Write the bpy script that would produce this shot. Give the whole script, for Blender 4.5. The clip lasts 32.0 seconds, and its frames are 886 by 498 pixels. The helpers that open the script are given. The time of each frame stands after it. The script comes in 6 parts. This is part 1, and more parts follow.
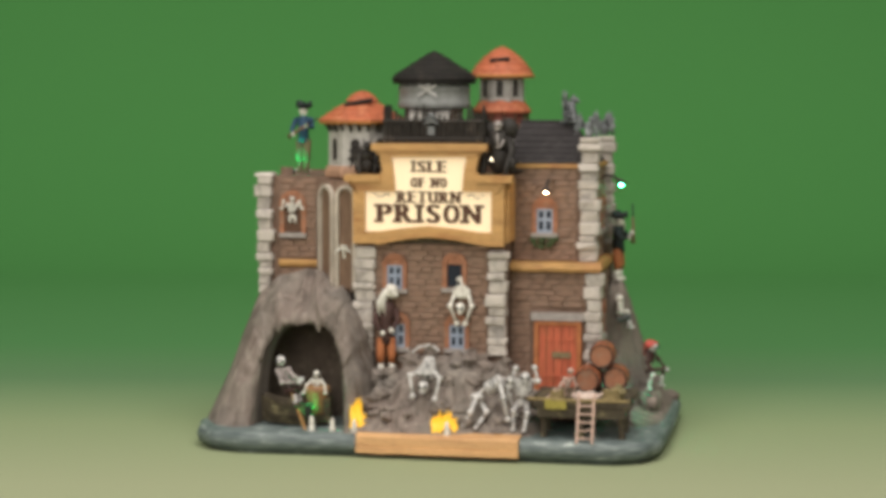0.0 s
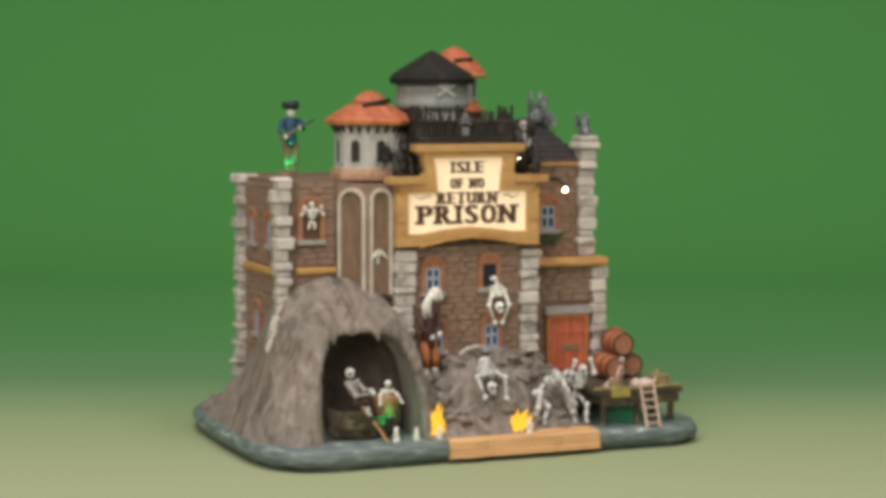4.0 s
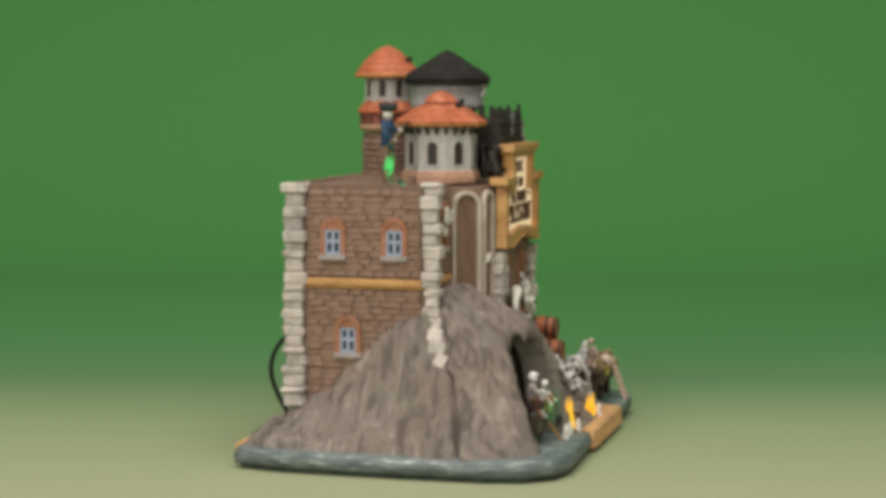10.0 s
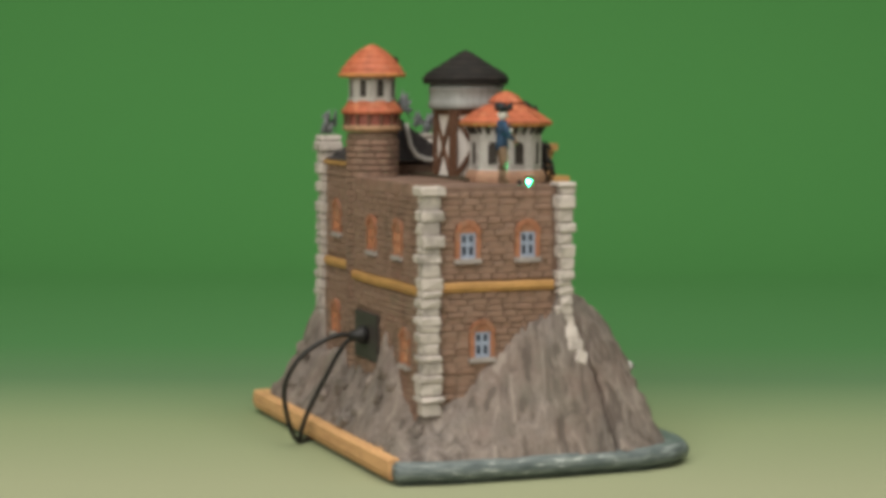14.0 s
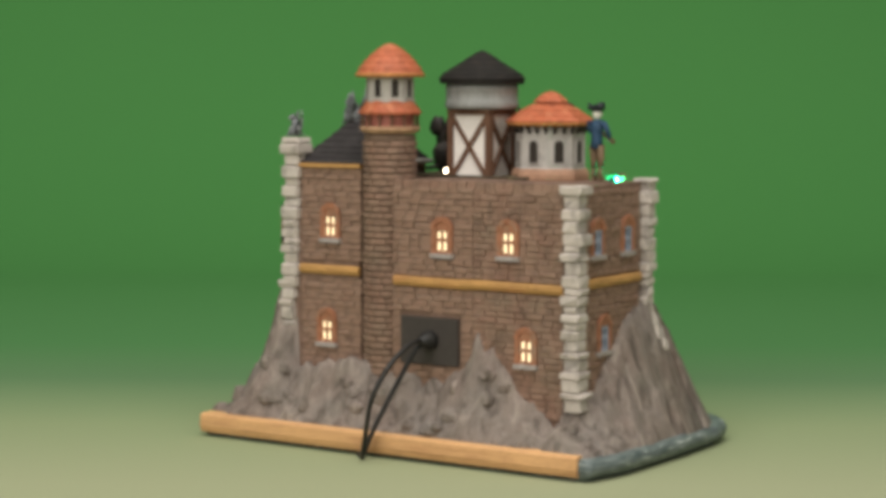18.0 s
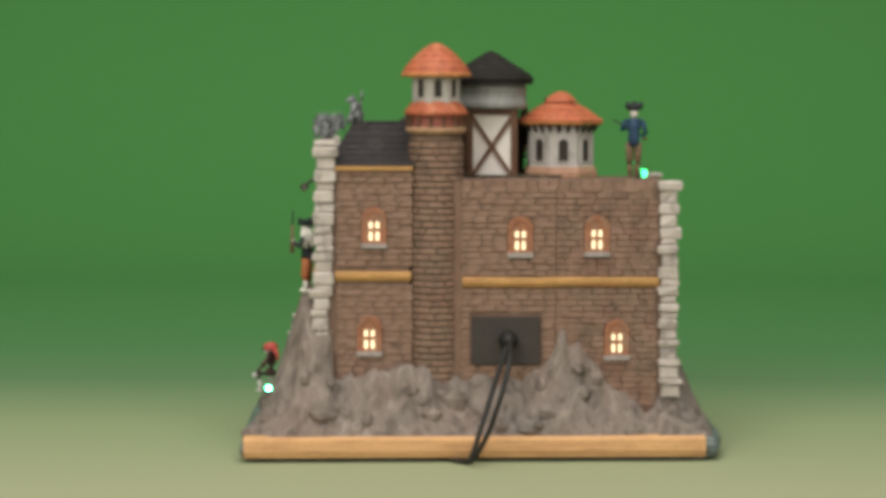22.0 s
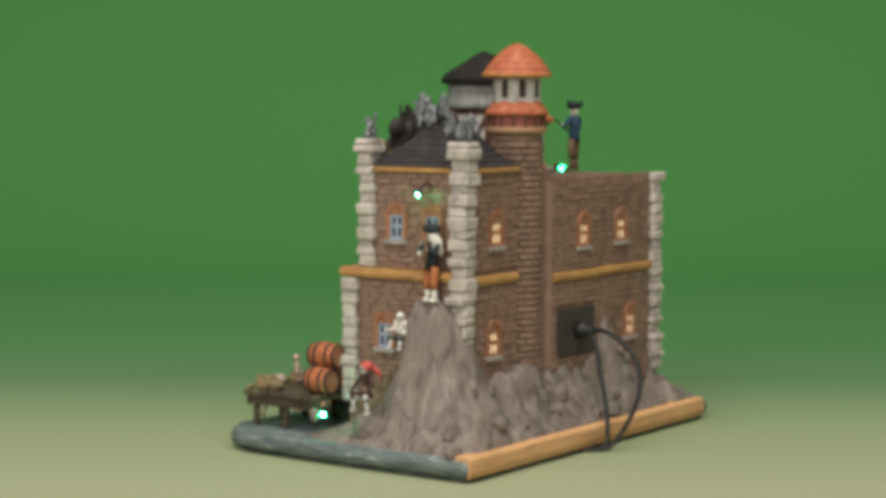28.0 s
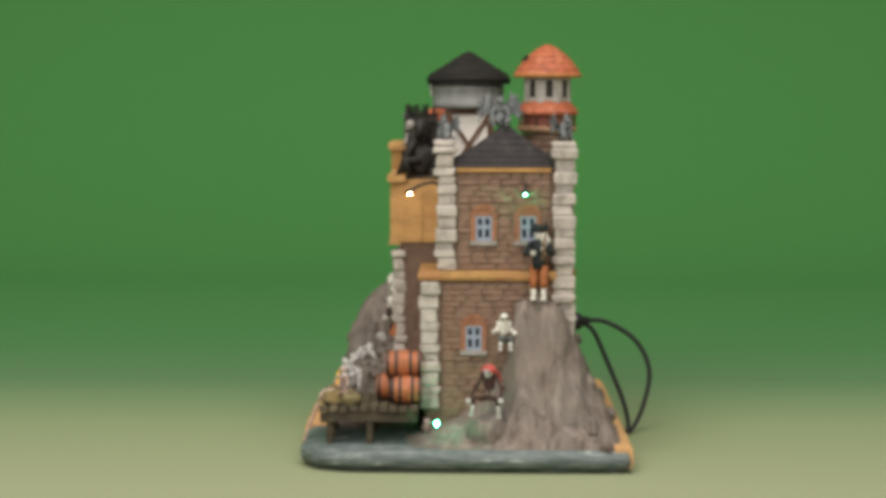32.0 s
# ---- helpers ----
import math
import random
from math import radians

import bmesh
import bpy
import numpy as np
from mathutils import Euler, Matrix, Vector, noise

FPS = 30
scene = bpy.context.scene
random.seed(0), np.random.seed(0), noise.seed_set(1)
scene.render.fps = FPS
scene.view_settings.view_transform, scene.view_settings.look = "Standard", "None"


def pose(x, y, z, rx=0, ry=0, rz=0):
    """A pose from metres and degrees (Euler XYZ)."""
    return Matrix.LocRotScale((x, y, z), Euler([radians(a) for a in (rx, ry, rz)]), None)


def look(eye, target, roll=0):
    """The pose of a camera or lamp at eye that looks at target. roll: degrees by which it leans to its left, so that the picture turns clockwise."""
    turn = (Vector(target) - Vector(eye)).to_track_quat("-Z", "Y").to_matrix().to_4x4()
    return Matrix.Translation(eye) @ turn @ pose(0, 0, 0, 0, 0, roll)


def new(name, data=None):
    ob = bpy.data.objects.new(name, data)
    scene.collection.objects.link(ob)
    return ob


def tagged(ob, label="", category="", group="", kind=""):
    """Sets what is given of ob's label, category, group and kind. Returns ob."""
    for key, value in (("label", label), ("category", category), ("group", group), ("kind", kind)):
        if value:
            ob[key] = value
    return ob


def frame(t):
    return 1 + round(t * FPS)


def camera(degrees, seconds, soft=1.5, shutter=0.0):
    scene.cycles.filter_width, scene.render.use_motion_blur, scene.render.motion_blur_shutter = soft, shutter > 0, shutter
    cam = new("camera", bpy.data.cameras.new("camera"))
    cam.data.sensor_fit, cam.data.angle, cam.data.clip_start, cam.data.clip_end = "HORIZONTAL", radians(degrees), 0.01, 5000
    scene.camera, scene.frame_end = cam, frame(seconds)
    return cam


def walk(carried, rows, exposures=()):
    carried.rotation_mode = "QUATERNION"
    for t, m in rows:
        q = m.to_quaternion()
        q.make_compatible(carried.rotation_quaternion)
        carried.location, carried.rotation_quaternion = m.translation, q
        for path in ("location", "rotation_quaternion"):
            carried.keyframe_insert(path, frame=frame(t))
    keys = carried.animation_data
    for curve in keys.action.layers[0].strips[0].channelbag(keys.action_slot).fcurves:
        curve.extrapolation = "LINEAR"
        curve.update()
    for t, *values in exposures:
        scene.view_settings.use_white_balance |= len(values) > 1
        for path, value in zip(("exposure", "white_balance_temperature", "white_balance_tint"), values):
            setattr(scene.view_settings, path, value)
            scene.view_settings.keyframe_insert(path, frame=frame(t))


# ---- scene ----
cam = camera(25.25, 32.0, soft=4.5)
EYE = Vector((0.0, -1.1, 0.1901))
AIM = EYE + Vector((-0.00904, 0.99668, -0.08091))
walk(cam, [(0, look(EYE, AIM, 0.144)), (32, look(EYE, AIM, 0.144))])

# seconds and degrees of the turntable
TURN = [(0, -10.00), (0.5, -6.37), (1, -2.54), (1.5, 1.54), (2, 5.78), (3, 14.46), (3.5, 18.81), (5.5, 36.19), (6, 40.58), (7, 49.35), (8, 58.10), (9, 67.00), (10, 75.92), (11, 84.87), (12, 93.84), (13, 102.81), (14, 111.89), (15, 120.83), (15.5, 125.29), (17.5, 142.84), (18, 147.29), (19, 156.20), (20, 165.07), (21, 173.86), (22, 182.59), (23, 191.37), (24, 200.03), (25, 208.67), (25.5, 213.04), (27.5, 230.67), (28, 235.05), (29, 243.78), (30, 252.32), (31, 260.96), (32, 269.85)]

# ---- light ----
world = bpy.data.worlds.new("studio_air")
world.use_nodes = True
world.node_tree.nodes["Background"].inputs[0].default_value = (0.9, 0.95, 1.0, 1)
world.node_tree.nodes["Background"].inputs[1].default_value = 0.25
scene.world = world


def softbox(name, eye, target, size, watts, colour):
    lamp = bpy.data.lights.new(name, "AREA")
    lamp.shape, lamp.size, lamp.size_y, lamp.energy, lamp.color = "RECTANGLE", size[0], size[1], watts, colour
    ob = new(name, lamp)
    ob.matrix_world = look(eye, target)
    return ob


softbox("softbox_over_table", (0.0, -0.5, 1.7), (0, 0.15, 0.05), (1.8, 1.4), 17.8, (1.0, 0.96, 0.9))
softbox("softbox_beside_camera", (-0.7, -1.65, 0.9), (0, 0, 0.1), (1.0, 1.0), 9.6, (1.0, 0.96, 0.89))
softbox("softbox_far_side", (0.95, -1.55, 0.9), (0, 0, 0.1), (1.0, 1.0), 2.7, (1.0, 0.96, 0.89))
scene.view_settings.exposure = 1.0

# ---- materials ----


class Nodes:
    """Short writing for node trees."""

    def __init__(self, name, rough=0.7, metal=0.0):
        self.mat = bpy.data.materials.new(name)
        self.mat.use_nodes = True
        self.t = self.mat.node_tree
        self.bsdf = self.t.nodes["Principled BSDF"]
        self.bsdf.inputs["Roughness"].default_value = rough
        self.bsdf.inputs["Metallic"].default_value = metal
        self.coord = self.t.nodes.new("ShaderNodeTexCoord")

    def link(self, a, b):
        self.t.links.new(a, b)

    def noise(self, size, detail=4.0, rough=0.6, stretch=None, swirl=0.0):
        n = self.t.nodes.new("ShaderNodeTexNoise")
        n.inputs["Scale"].default_value = 1.0 / size
        n.inputs["Detail"].default_value = detail
        n.inputs["Roughness"].default_value = rough
        n.inputs["Distortion"].default_value = swirl
        src = self.coord.outputs["Object"]
        if stretch:
            m = self.t.nodes.new("ShaderNodeMapping")
            m.inputs["Scale"].default_value = stretch
            self.link(src, m.inputs[0])
            src = m.outputs[0]
        self.link(src, n.inputs["Vector"])
        return n.outputs["Fac"]

    def ramp(self, fac, stops):
        r = self.t.nodes.new("ShaderNodeValToRGB")
        els = r.color_ramp.elements
        while len(els) < len(stops):
            els.new(0.5)
        for e, (p, c) in zip(els, stops):
            e.position, e.color = p, (*c, 1)
        self.link(fac, r.inputs[0])
        return r.outputs[0]

    def mix(self, fac, a, b, kind="MIX"):
        m = self.t.nodes.new("ShaderNodeMix")
        m.data_type, m.blend_type = "RGBA", kind
        for key, value in ((0, fac), (6, a), (7, b)):
            if hasattr(value, "is_output"):
                self.link(value, m.inputs[key])
            elif key == 0:
                m.inputs[0].default_value = value
            else:
                m.inputs[key].default_value = (*value, 1)
        return m.outputs[2]

    def colour(self, out):
        self.link(out, self.bsdf.inputs["Base Color"])
        return self

    def bump(self, fac, strength=0.4, depth=0.0006):
        b = self.t.nodes.new("ShaderNodeBump")
        b.inputs["Strength"].default_value = strength
        b.inputs["Distance"].default_value = depth
        self.link(fac, b.inputs["Height"])
        self.link(b.outputs[0], self.bsdf.inputs["Normal"])
        return self


def scaled(c, k):
    return tuple(min(1.0, v * k) for v in c)


def painted(name, c, rough=0.62, grain=0.004, fine=0.0008, spread=0.35, bump=0.35, stretch=None, wear=None):
    """Hand-painted resin: broad wash, fine grain, optional dry-brushed second colour."""
    n = Nodes(name, rough)
    n.bsdf.inputs["Specular IOR Level"].default_value = 0.3
    a, b = n.noise(grain, 4, 0.6, stretch), n.noise(fine, 3, 0.6, stretch)
    out = n.ramp(a, [(0.3, scaled(c, 1 - spread)), (0.5, c), (0.72, scaled(c, 1 + spread))])
    out = n.mix(0.35, out, n.ramp(b, [(0.3, scaled(c, 0.55)), (0.7, scaled(c, 1.35))]))
    if wear:
        w = n.ramp(n.noise(grain * 1.7, 6, 0.7, stretch), [(0.52, (0, 0, 0)), (0.66, (1, 1, 1))])
        out = n.mix(w, out, wear)
    n.colour(out).bump(b, bump, 0.0005)
    return n.mat


def island_painted(name, colours, rough=0.75, by_object=False):
    """Masonry whose stones differ one from the next, with a dusty wash."""
    n = Nodes(name, rough)
    if by_object:
        r = n.t.nodes.new("ShaderNodeObjectInfo").outputs["Random"]
    else:
        r = n.t.nodes.new("ShaderNodeNewGeometry").outputs["Random Per Island"]
    k = len(colours)
    out = n.ramp(r, [(i / (k - 1), c) for i, c in enumerate(colours)])
    fine, broad = n.noise(0.0009, 4, 0.7), n.noise(0.012, 4, 0.6)
    mid = colours[k // 2]
    out = n.mix(0.4, out, n.ramp(fine, [(0.3, scaled(mid, 0.45)), (0.7, scaled(mid, 1.5))]))
    out = n.mix(n.ramp(broad, [(0.42, (0, 0, 0)), (0.68, (0.5, 0.5, 0.5))]), out, scaled(mid, 1.45))
    if colours is BROWN:
        rust = n.noise(0.017, 5, 0.65)
        out = n.mix(n.ramp(rust, [(0.5, (0, 0, 0)), (0.68, (0.45, 0.45, 0.45))]), out, (0.24, 0.115, 0.082))
        out = n.mix(n.ramp(rust, [(0.3, (0.4, 0.4, 0.4)), (0.46, (0, 0, 0))]), out, (0.155, 0.128, 0.088))
    grime = n.noise(0.009, 7, 0.68, (1, 1, 0.55))
    out = n.mix(n.ramp(grime, [(0.36, (0.6, 0.6, 0.6)), (0.5, (0, 0, 0))]), out, scaled(mid, 0.42))
    n.colour(out).bump(n.mix(0.4, fine, grime), 0.6, 0.0008)
    return n.mat


def glowing(name, c, power, base=None):
    n = Nodes(name, 0.35)
    n.bsdf.inputs["Base Color"].default_value = (*(base or c), 1)
    n.bsdf.inputs["Emission Color"].default_value = (*c, 1)
    n.bsdf.inputs["Emission Strength"].default_value = power
    return n.mat


BROWN = [(0.16, 0.092, 0.061), (0.208, 0.126, 0.085), (0.234, 0.148, 0.105), (0.2, 0.109, 0.071), (0.262, 0.173, 0.127)]
GREYS = [(0.4, 0.345, 0.305), (0.55, 0.49, 0.44), (0.44, 0.385, 0.345), (0.6, 0.54, 0.495)]
M_BRICK = island_painted("brown_masonry", BROWN)
M_BRICK_ONE = island_painted("brown_masonry_stone", BROWN, by_object=True)
M_MORTAR = painted("masonry_joint", (0.175, 0.109, 0.08), 0.85)
M_QUOIN = island_painted("pale_quoin_stone", GREYS, by_object=True)
M_ORANGE = painted("terracotta_roof", (0.4, 0.108, 0.05), 0.55, spread=0.4, wear=(0.5, 0.18, 0.09))
M_ROOF_EDGE = painted("roof_edge_ochre", (0.5, 0.22, 0.07), 0.6)
M_BLACK = painted("charcoal_roof", (0.012, 0.0098, 0.0085), 0.8, wear=(0.026, 0.02, 0.016))
M_SLATE = painted("dark_slate", (0.028, 0.0235, 0.024), 0.75, wear=(0.048, 0.041, 0.041))
M_WHITE = painted("whitewashed_plaster", (0.45, 0.42, 0.39), 0.6, spread=0.2, stretch=(1, 1, 0.4), wear=(0.3, 0.275, 0.25))
# lighter than whitewashed_plaster: light on the shaft is put into its colour
M_SHAFT = painted("lit_white_plaster", (0.85, 0.78, 0.72), 0.6, spread=0.08)
M_TANK = painted("grey_metal_tank", (0.26, 0.26, 0.25), 0.45, spread=0.3, stretch=(1, 1, 0.25))
M_TIMBER = painted("brown_timber", (0.13, 0.065, 0.038), 0.6, stretch=(1, 1, 0.3))
M_DARKWOOD = painted("dark_weathered_wood", (0.062, 0.047, 0.03), 0.7, stretch=(1, 0.3, 1), wear=(0.2, 0.165, 0.09))
M_TRIM = painted("ochre_wood_trim", (0.5, 0.28, 0.105), 0.5, grain=0.006, spread=0.25, stretch=(0.25, 0.25, 1), wear=(0.36, 0.17, 0.06))
M_BAND = painted("ochre_band", (0.43, 0.235, 0.08), 0.55, stretch=(0.3, 0.3, 1), wear=(0.38, 0.17, 0.07))
M_SAND = painted("sandy_edge", (0.62, 0.35, 0.16), 0.6, grain=0.008, spread=0.2, stretch=(0.3, 1, 2.5), wear=(0.46, 0.24, 0.11))
M_SURROUND = painted("orange_brick_arch", (0.34, 0.145, 0.08), 0.6, wear=(0.3, 0.19, 0.13))
M_FRAME = painted("blue_grey_window_frame", (0.29, 0.33, 0.42), 0.5, spread=0.15)
M_SILL = painted("grey_sill", (0.34, 0.3, 0.28), 0.7)
M_PANE = painted("dark_pane", (0.018, 0.022, 0.035), 0.2, spread=0.2, bump=0.05)
M_LIT = glowing("lamp_lit_pane", (1.0, 0.82, 0.5), 0.62)
M_DOOR = painted("red_painted_door", (0.52, 0.125, 0.065), 0.5, stretch=(1.6, 1, 0.3), wear=(0.42, 0.13, 0.06))
M_BARREL = painted("orange_brown_barrel", (0.4, 0.13, 0.055), 0.5, stretch=(1, 0.3, 1))
M_HOOP = painted("dark_iron_hoop", (0.04, 0.03, 0.028), 0.4)
M_IRON = painted("grey_cast_stone", (0.15, 0.156, 0.162), 0.55, grain=0.003, wear=(0.34, 0.345, 0.35))
M_BONE = painted("painted_bone", (0.78, 0.73, 0.66), 0.5, grain=0.0025, fine=0.0005, spread=0.25, wear=(0.42, 0.37, 0.32))
M_GREYBONE = painted("pewter_grey_bone", (0.62, 0.59, 0.57), 0.45, grain=0.0022, fine=0.0005, spread=0.45, bump=0.6, wear=(0.12, 0.11, 0.105))
M_COAT = painted("dark_brown_coat", (0.07, 0.035, 0.03), 0.7)
M_TROUSER = painted("rust_trousers", (0.38, 0.13, 0.05), 0.7)
M_BLUE = painted("navy_jacket", (0.022, 0.055, 0.105), 0.6)
M_HAT_HOLLOW = painted("black_hat_and_hollows", (0.015, 0.02, 0.022), 0.6)
M_RED = painted("red_bandana", (0.5, 0.085, 0.07), 0.6, grain=0.002, spread=0.45)
M_GARG = painted("black_gargoyle", (0.024, 0.02, 0.017), 0.6, wear=(0.06, 0.048, 0.04))
M_PLASTIC = painted("black_plastic", (0.02, 0.019, 0.018), 0.45, spread=0.1, bump=0.1)
M_SOCKET = painted("dark_grey_plastic", (0.05, 0.042, 0.038), 0.5, spread=0.15, bump=0.1)
M_CREAM = glowing("backlit_cream_panel", (1.0, 0.76, 0.48), 0.24, (0.76, 0.6, 0.4))
M_LETTER = painted("dark_brown_lettering", (0.085, 0.036, 0.02), 0.6)
M_GREEN = glowing("green_lamp_bead", (0.06, 1.0, 0.4), 330.0)
M_GREEN_SHORE = glowing("shore_green_lamp_bead", (0.04, 1.0, 0.4), 210.0)
M_GREEN_STRONG = glowing("strong_green_lamp_bead", (0.02, 1.0, 0.36), 420.0)
M_GREEN_SPOT = glowing("added_green_spot_bead", (0.02, 1.0, 0.36), 1300.0)
M_GREEN_GROTTO = glowing("grotto_green_lamp_bead", (0.0, 1.0, 0.28), 48.0)
M_WARM = glowing("warm_lamp_bead", (1.0, 0.68, 0.34), 190.0)
M_WARM_SOFT = glowing("warm_lamp_bead_dim", (1.0, 0.85, 0.6), 6.0)
M_FLAME = glowing("yellow_flame", (1.0, 0.45, 0.02), 0.27, (0.7, 0.45, 0.04))
M_LADDER = painted("pinkish_wood_ladder", (0.56, 0.38, 0.31), 0.6)


def rock_material(name, moss=0.0):
    n = Nodes(name, 0.8)
    broad, mid, fine = n.noise(0.03, 5, 0.6), n.noise(0.006, 9, 0.7, (1, 1, 0.4)), n.noise(0.0011, 4, 0.65)
    brush = n.noise(0.014, 9, 0.74, (1.3, 1.3, 0.6))
    out = n.ramp(broad, [(0.32, (0.225, 0.168, 0.146)), (0.5, (0.225, 0.19, 0.168)), (0.68, (0.18, 0.166, 0.158))])
    out = n.mix(n.ramp(mid, [(0.34, (0.55, 0.55, 0.55)), (0.47, (0, 0, 0))]), out, (0.1, 0.08, 0.068))
    out = n.mix(n.ramp(mid, [(0.54, (0, 0, 0)), (0.66, (0.6, 0.6, 0.6))]), out, (0.33, 0.285, 0.25))
    out = n.mix(n.ramp(brush, [(0.52, (0, 0, 0)), (0.62, (0.4, 0.4, 0.4))]), out, (0.38, 0.335, 0.3))
    out = n.mix(0.3, out, n.ramp(fine, [(0.3, (0.08, 0.065, 0.056)), (0.7, (0.32, 0.28, 0.25))]))
    flute = n.noise(0.0085, 6, 0.55, (1, 1, 0.13), 1.2)
    out = n.mix(n.ramp(flute, [(0.38, (0.75, 0.75, 0.75)), (0.47, (0, 0, 0))]), out, (0.1, 0.08, 0.068))
    out = n.mix(n.ramp(flute, [(0.55, (0, 0, 0)), (0.66, (0.55, 0.55, 0.55))]), out, (0.4, 0.355, 0.32))
    green = n.ramp(n.noise(0.022, 4, 0.6), [(0.5, (moss * 0.5,) * 3), (0.7, (0.25 + 0.5 * moss,) * 3)])
    out = n.mix(green, out, (0.15, 0.16, 0.125))
    out = n.mix(1.0, out, (0.88, 0.825, 0.79), "MULTIPLY")
    n.colour(out).bump(n.mix(0.6, n.mix(0.35, mid, fine), flute), 1.0, 0.0026)
    return n.mat


def water_material():
    n = Nodes("painted_water", 0.5)
    wave = n.noise(0.005, 4, 0.6, (0.45, 0.45, 3.0))
    out = n.ramp(wave, [(0.3, (0.055, 0.075, 0.075)), (0.5, (0.12, 0.145, 0.142)), (0.62, (0.18, 0.21, 0.2)), (0.72, (0.5, 0.53, 0.49))])
    n.colour(out).bump(wave, 0.6, 0.001)
    return n.mat


M_ROCK = rock_material("grey_painted_rock")
M_MOSSY = rock_material("mossy_painted_rock", 0.7)
M_WATER = water_material()


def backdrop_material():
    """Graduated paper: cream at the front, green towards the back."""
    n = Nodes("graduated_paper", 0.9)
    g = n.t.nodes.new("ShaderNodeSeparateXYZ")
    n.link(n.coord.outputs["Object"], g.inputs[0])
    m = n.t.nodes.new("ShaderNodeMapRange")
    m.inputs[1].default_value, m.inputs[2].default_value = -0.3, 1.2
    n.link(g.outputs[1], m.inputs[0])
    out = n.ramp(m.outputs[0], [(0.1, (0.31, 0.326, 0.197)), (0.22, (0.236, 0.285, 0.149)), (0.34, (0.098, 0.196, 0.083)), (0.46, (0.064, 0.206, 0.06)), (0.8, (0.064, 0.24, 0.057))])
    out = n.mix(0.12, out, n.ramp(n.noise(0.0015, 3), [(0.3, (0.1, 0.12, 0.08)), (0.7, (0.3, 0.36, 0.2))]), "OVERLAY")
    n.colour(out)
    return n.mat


# ---- mesh helpers; shapes are written in millimetres ----


def finish(bm):
    bmesh.ops.recalc_face_normals(bm, faces=bm.faces)
    bm.transform(Matrix.Scale(0.001, 4))
    return bm


def part(name, bm, material, parent, label="", smooth=False, kind=""):
    me = bpy.data.meshes.new(name)
    finish(bm).to_mesh(me)
    bm.free()
    for m in material if isinstance(material, (list, tuple)) else (material,):
        me.materials.append(m)
    if smooth:
        me.polygons.foreach_set("use_smooth", [True] * len(me.polygons))
    ob = new(name, me)
    ob.parent = parent
    return tagged(ob, label, kind=kind)


def faces_from(bm, verts, faces, slot=0):
    vs = [bm.verts.new(v) for v in verts]
    out = []
    for f in faces:
        try:
            g = bm.faces.new([vs[i] for i in f])
            g.material_index = slot
            out.append(g)
        except ValueError:
            pass
    return vs, out


def box(bm, x0, x1, y0, y1, z0, z1, slot=0, top=1.0):
    """A box, its top face shrunk by the factor top."""
    cx, cy = (x0 + x1) / 2, (y0 + y1) / 2
    v = [(x0, y0, z0), (x1, y0, z0), (x1, y1, z0), (x0, y1, z0)]
    v += [(cx + (x - cx) * top, cy + (y - cy) * top, z1) for x, y, _ in v]
    faces_from(bm, v, [(0, 1, 2, 3), (4, 5, 6, 7), (0, 1, 5, 4), (1, 2, 6, 5), (2, 3, 7, 6), (3, 0, 4, 7)], slot)


def lathe(bm, cx, cy, rings, n=24, slot=0, turn=0.0, cap=True):
    """A turned shape from rings of (radius, height)."""
    rows = []
    for r, z in rings:
        if r < 0.01:
            rows.append([bm.verts.new((cx, cy, z))])
        else:
            rows.append([bm.verts.new((cx + r * math.cos(turn + 2 * math.pi * i / n), cy + r * math.sin(turn + 2 * math.pi * i / n), z)) for i in range(n)])
    for a, b in zip(rows, rows[1:]):
        for i in range(n):
            j = (i + 1) % n
            if len(a) == 1 and len(b) == 1:
                continue
            f = [a[0], b[j], b[i]] if len(a) == 1 else [a[i], a[j], b[0]] if len(b) == 1 else [a[i], a[j], b[j], b[i]]
            bm.faces.new(f).material_index = slot
    if cap:
        for row in (rows[0], rows[-1]):
            if len(row) > 2:
                bm.faces.new(row).material_index = slot


def tube(bm, pts, r, n=6, slot=0, r2=None):
    """A round bar along points, tapering from r to r2."""
    pts = [Vector(p) for p in pts]
    r2 = r if r2 is None else r2
    rows, side = [], None
    for i, p in enumerate(pts):
        d = (pts[min(i + 1, len(pts) - 1)] - pts[max(i - 1, 0)]).normalized()
        side = d.orthogonal().normalized() if side is None else (side - d * side.dot(d)).normalized()
        up = d.cross(side)
        k = r + (r2 - r) * i / max(1, len(pts) - 1)
        rows.append([bm.verts.new(p + k * (math.cos(2 * math.pi * j / n) * side + math.sin(2 * math.pi * j / n) * up)) for j in range(n)])
    for a, b in zip(rows, rows[1:]):
        for j in range(n):
            bm.faces.new([a[j], a[(j + 1) % n], b[(j + 1) % n], b[j]]).material_index = slot
    for row in (rows[0], rows[-1]):
        bm.faces.new(row).material_index = slot


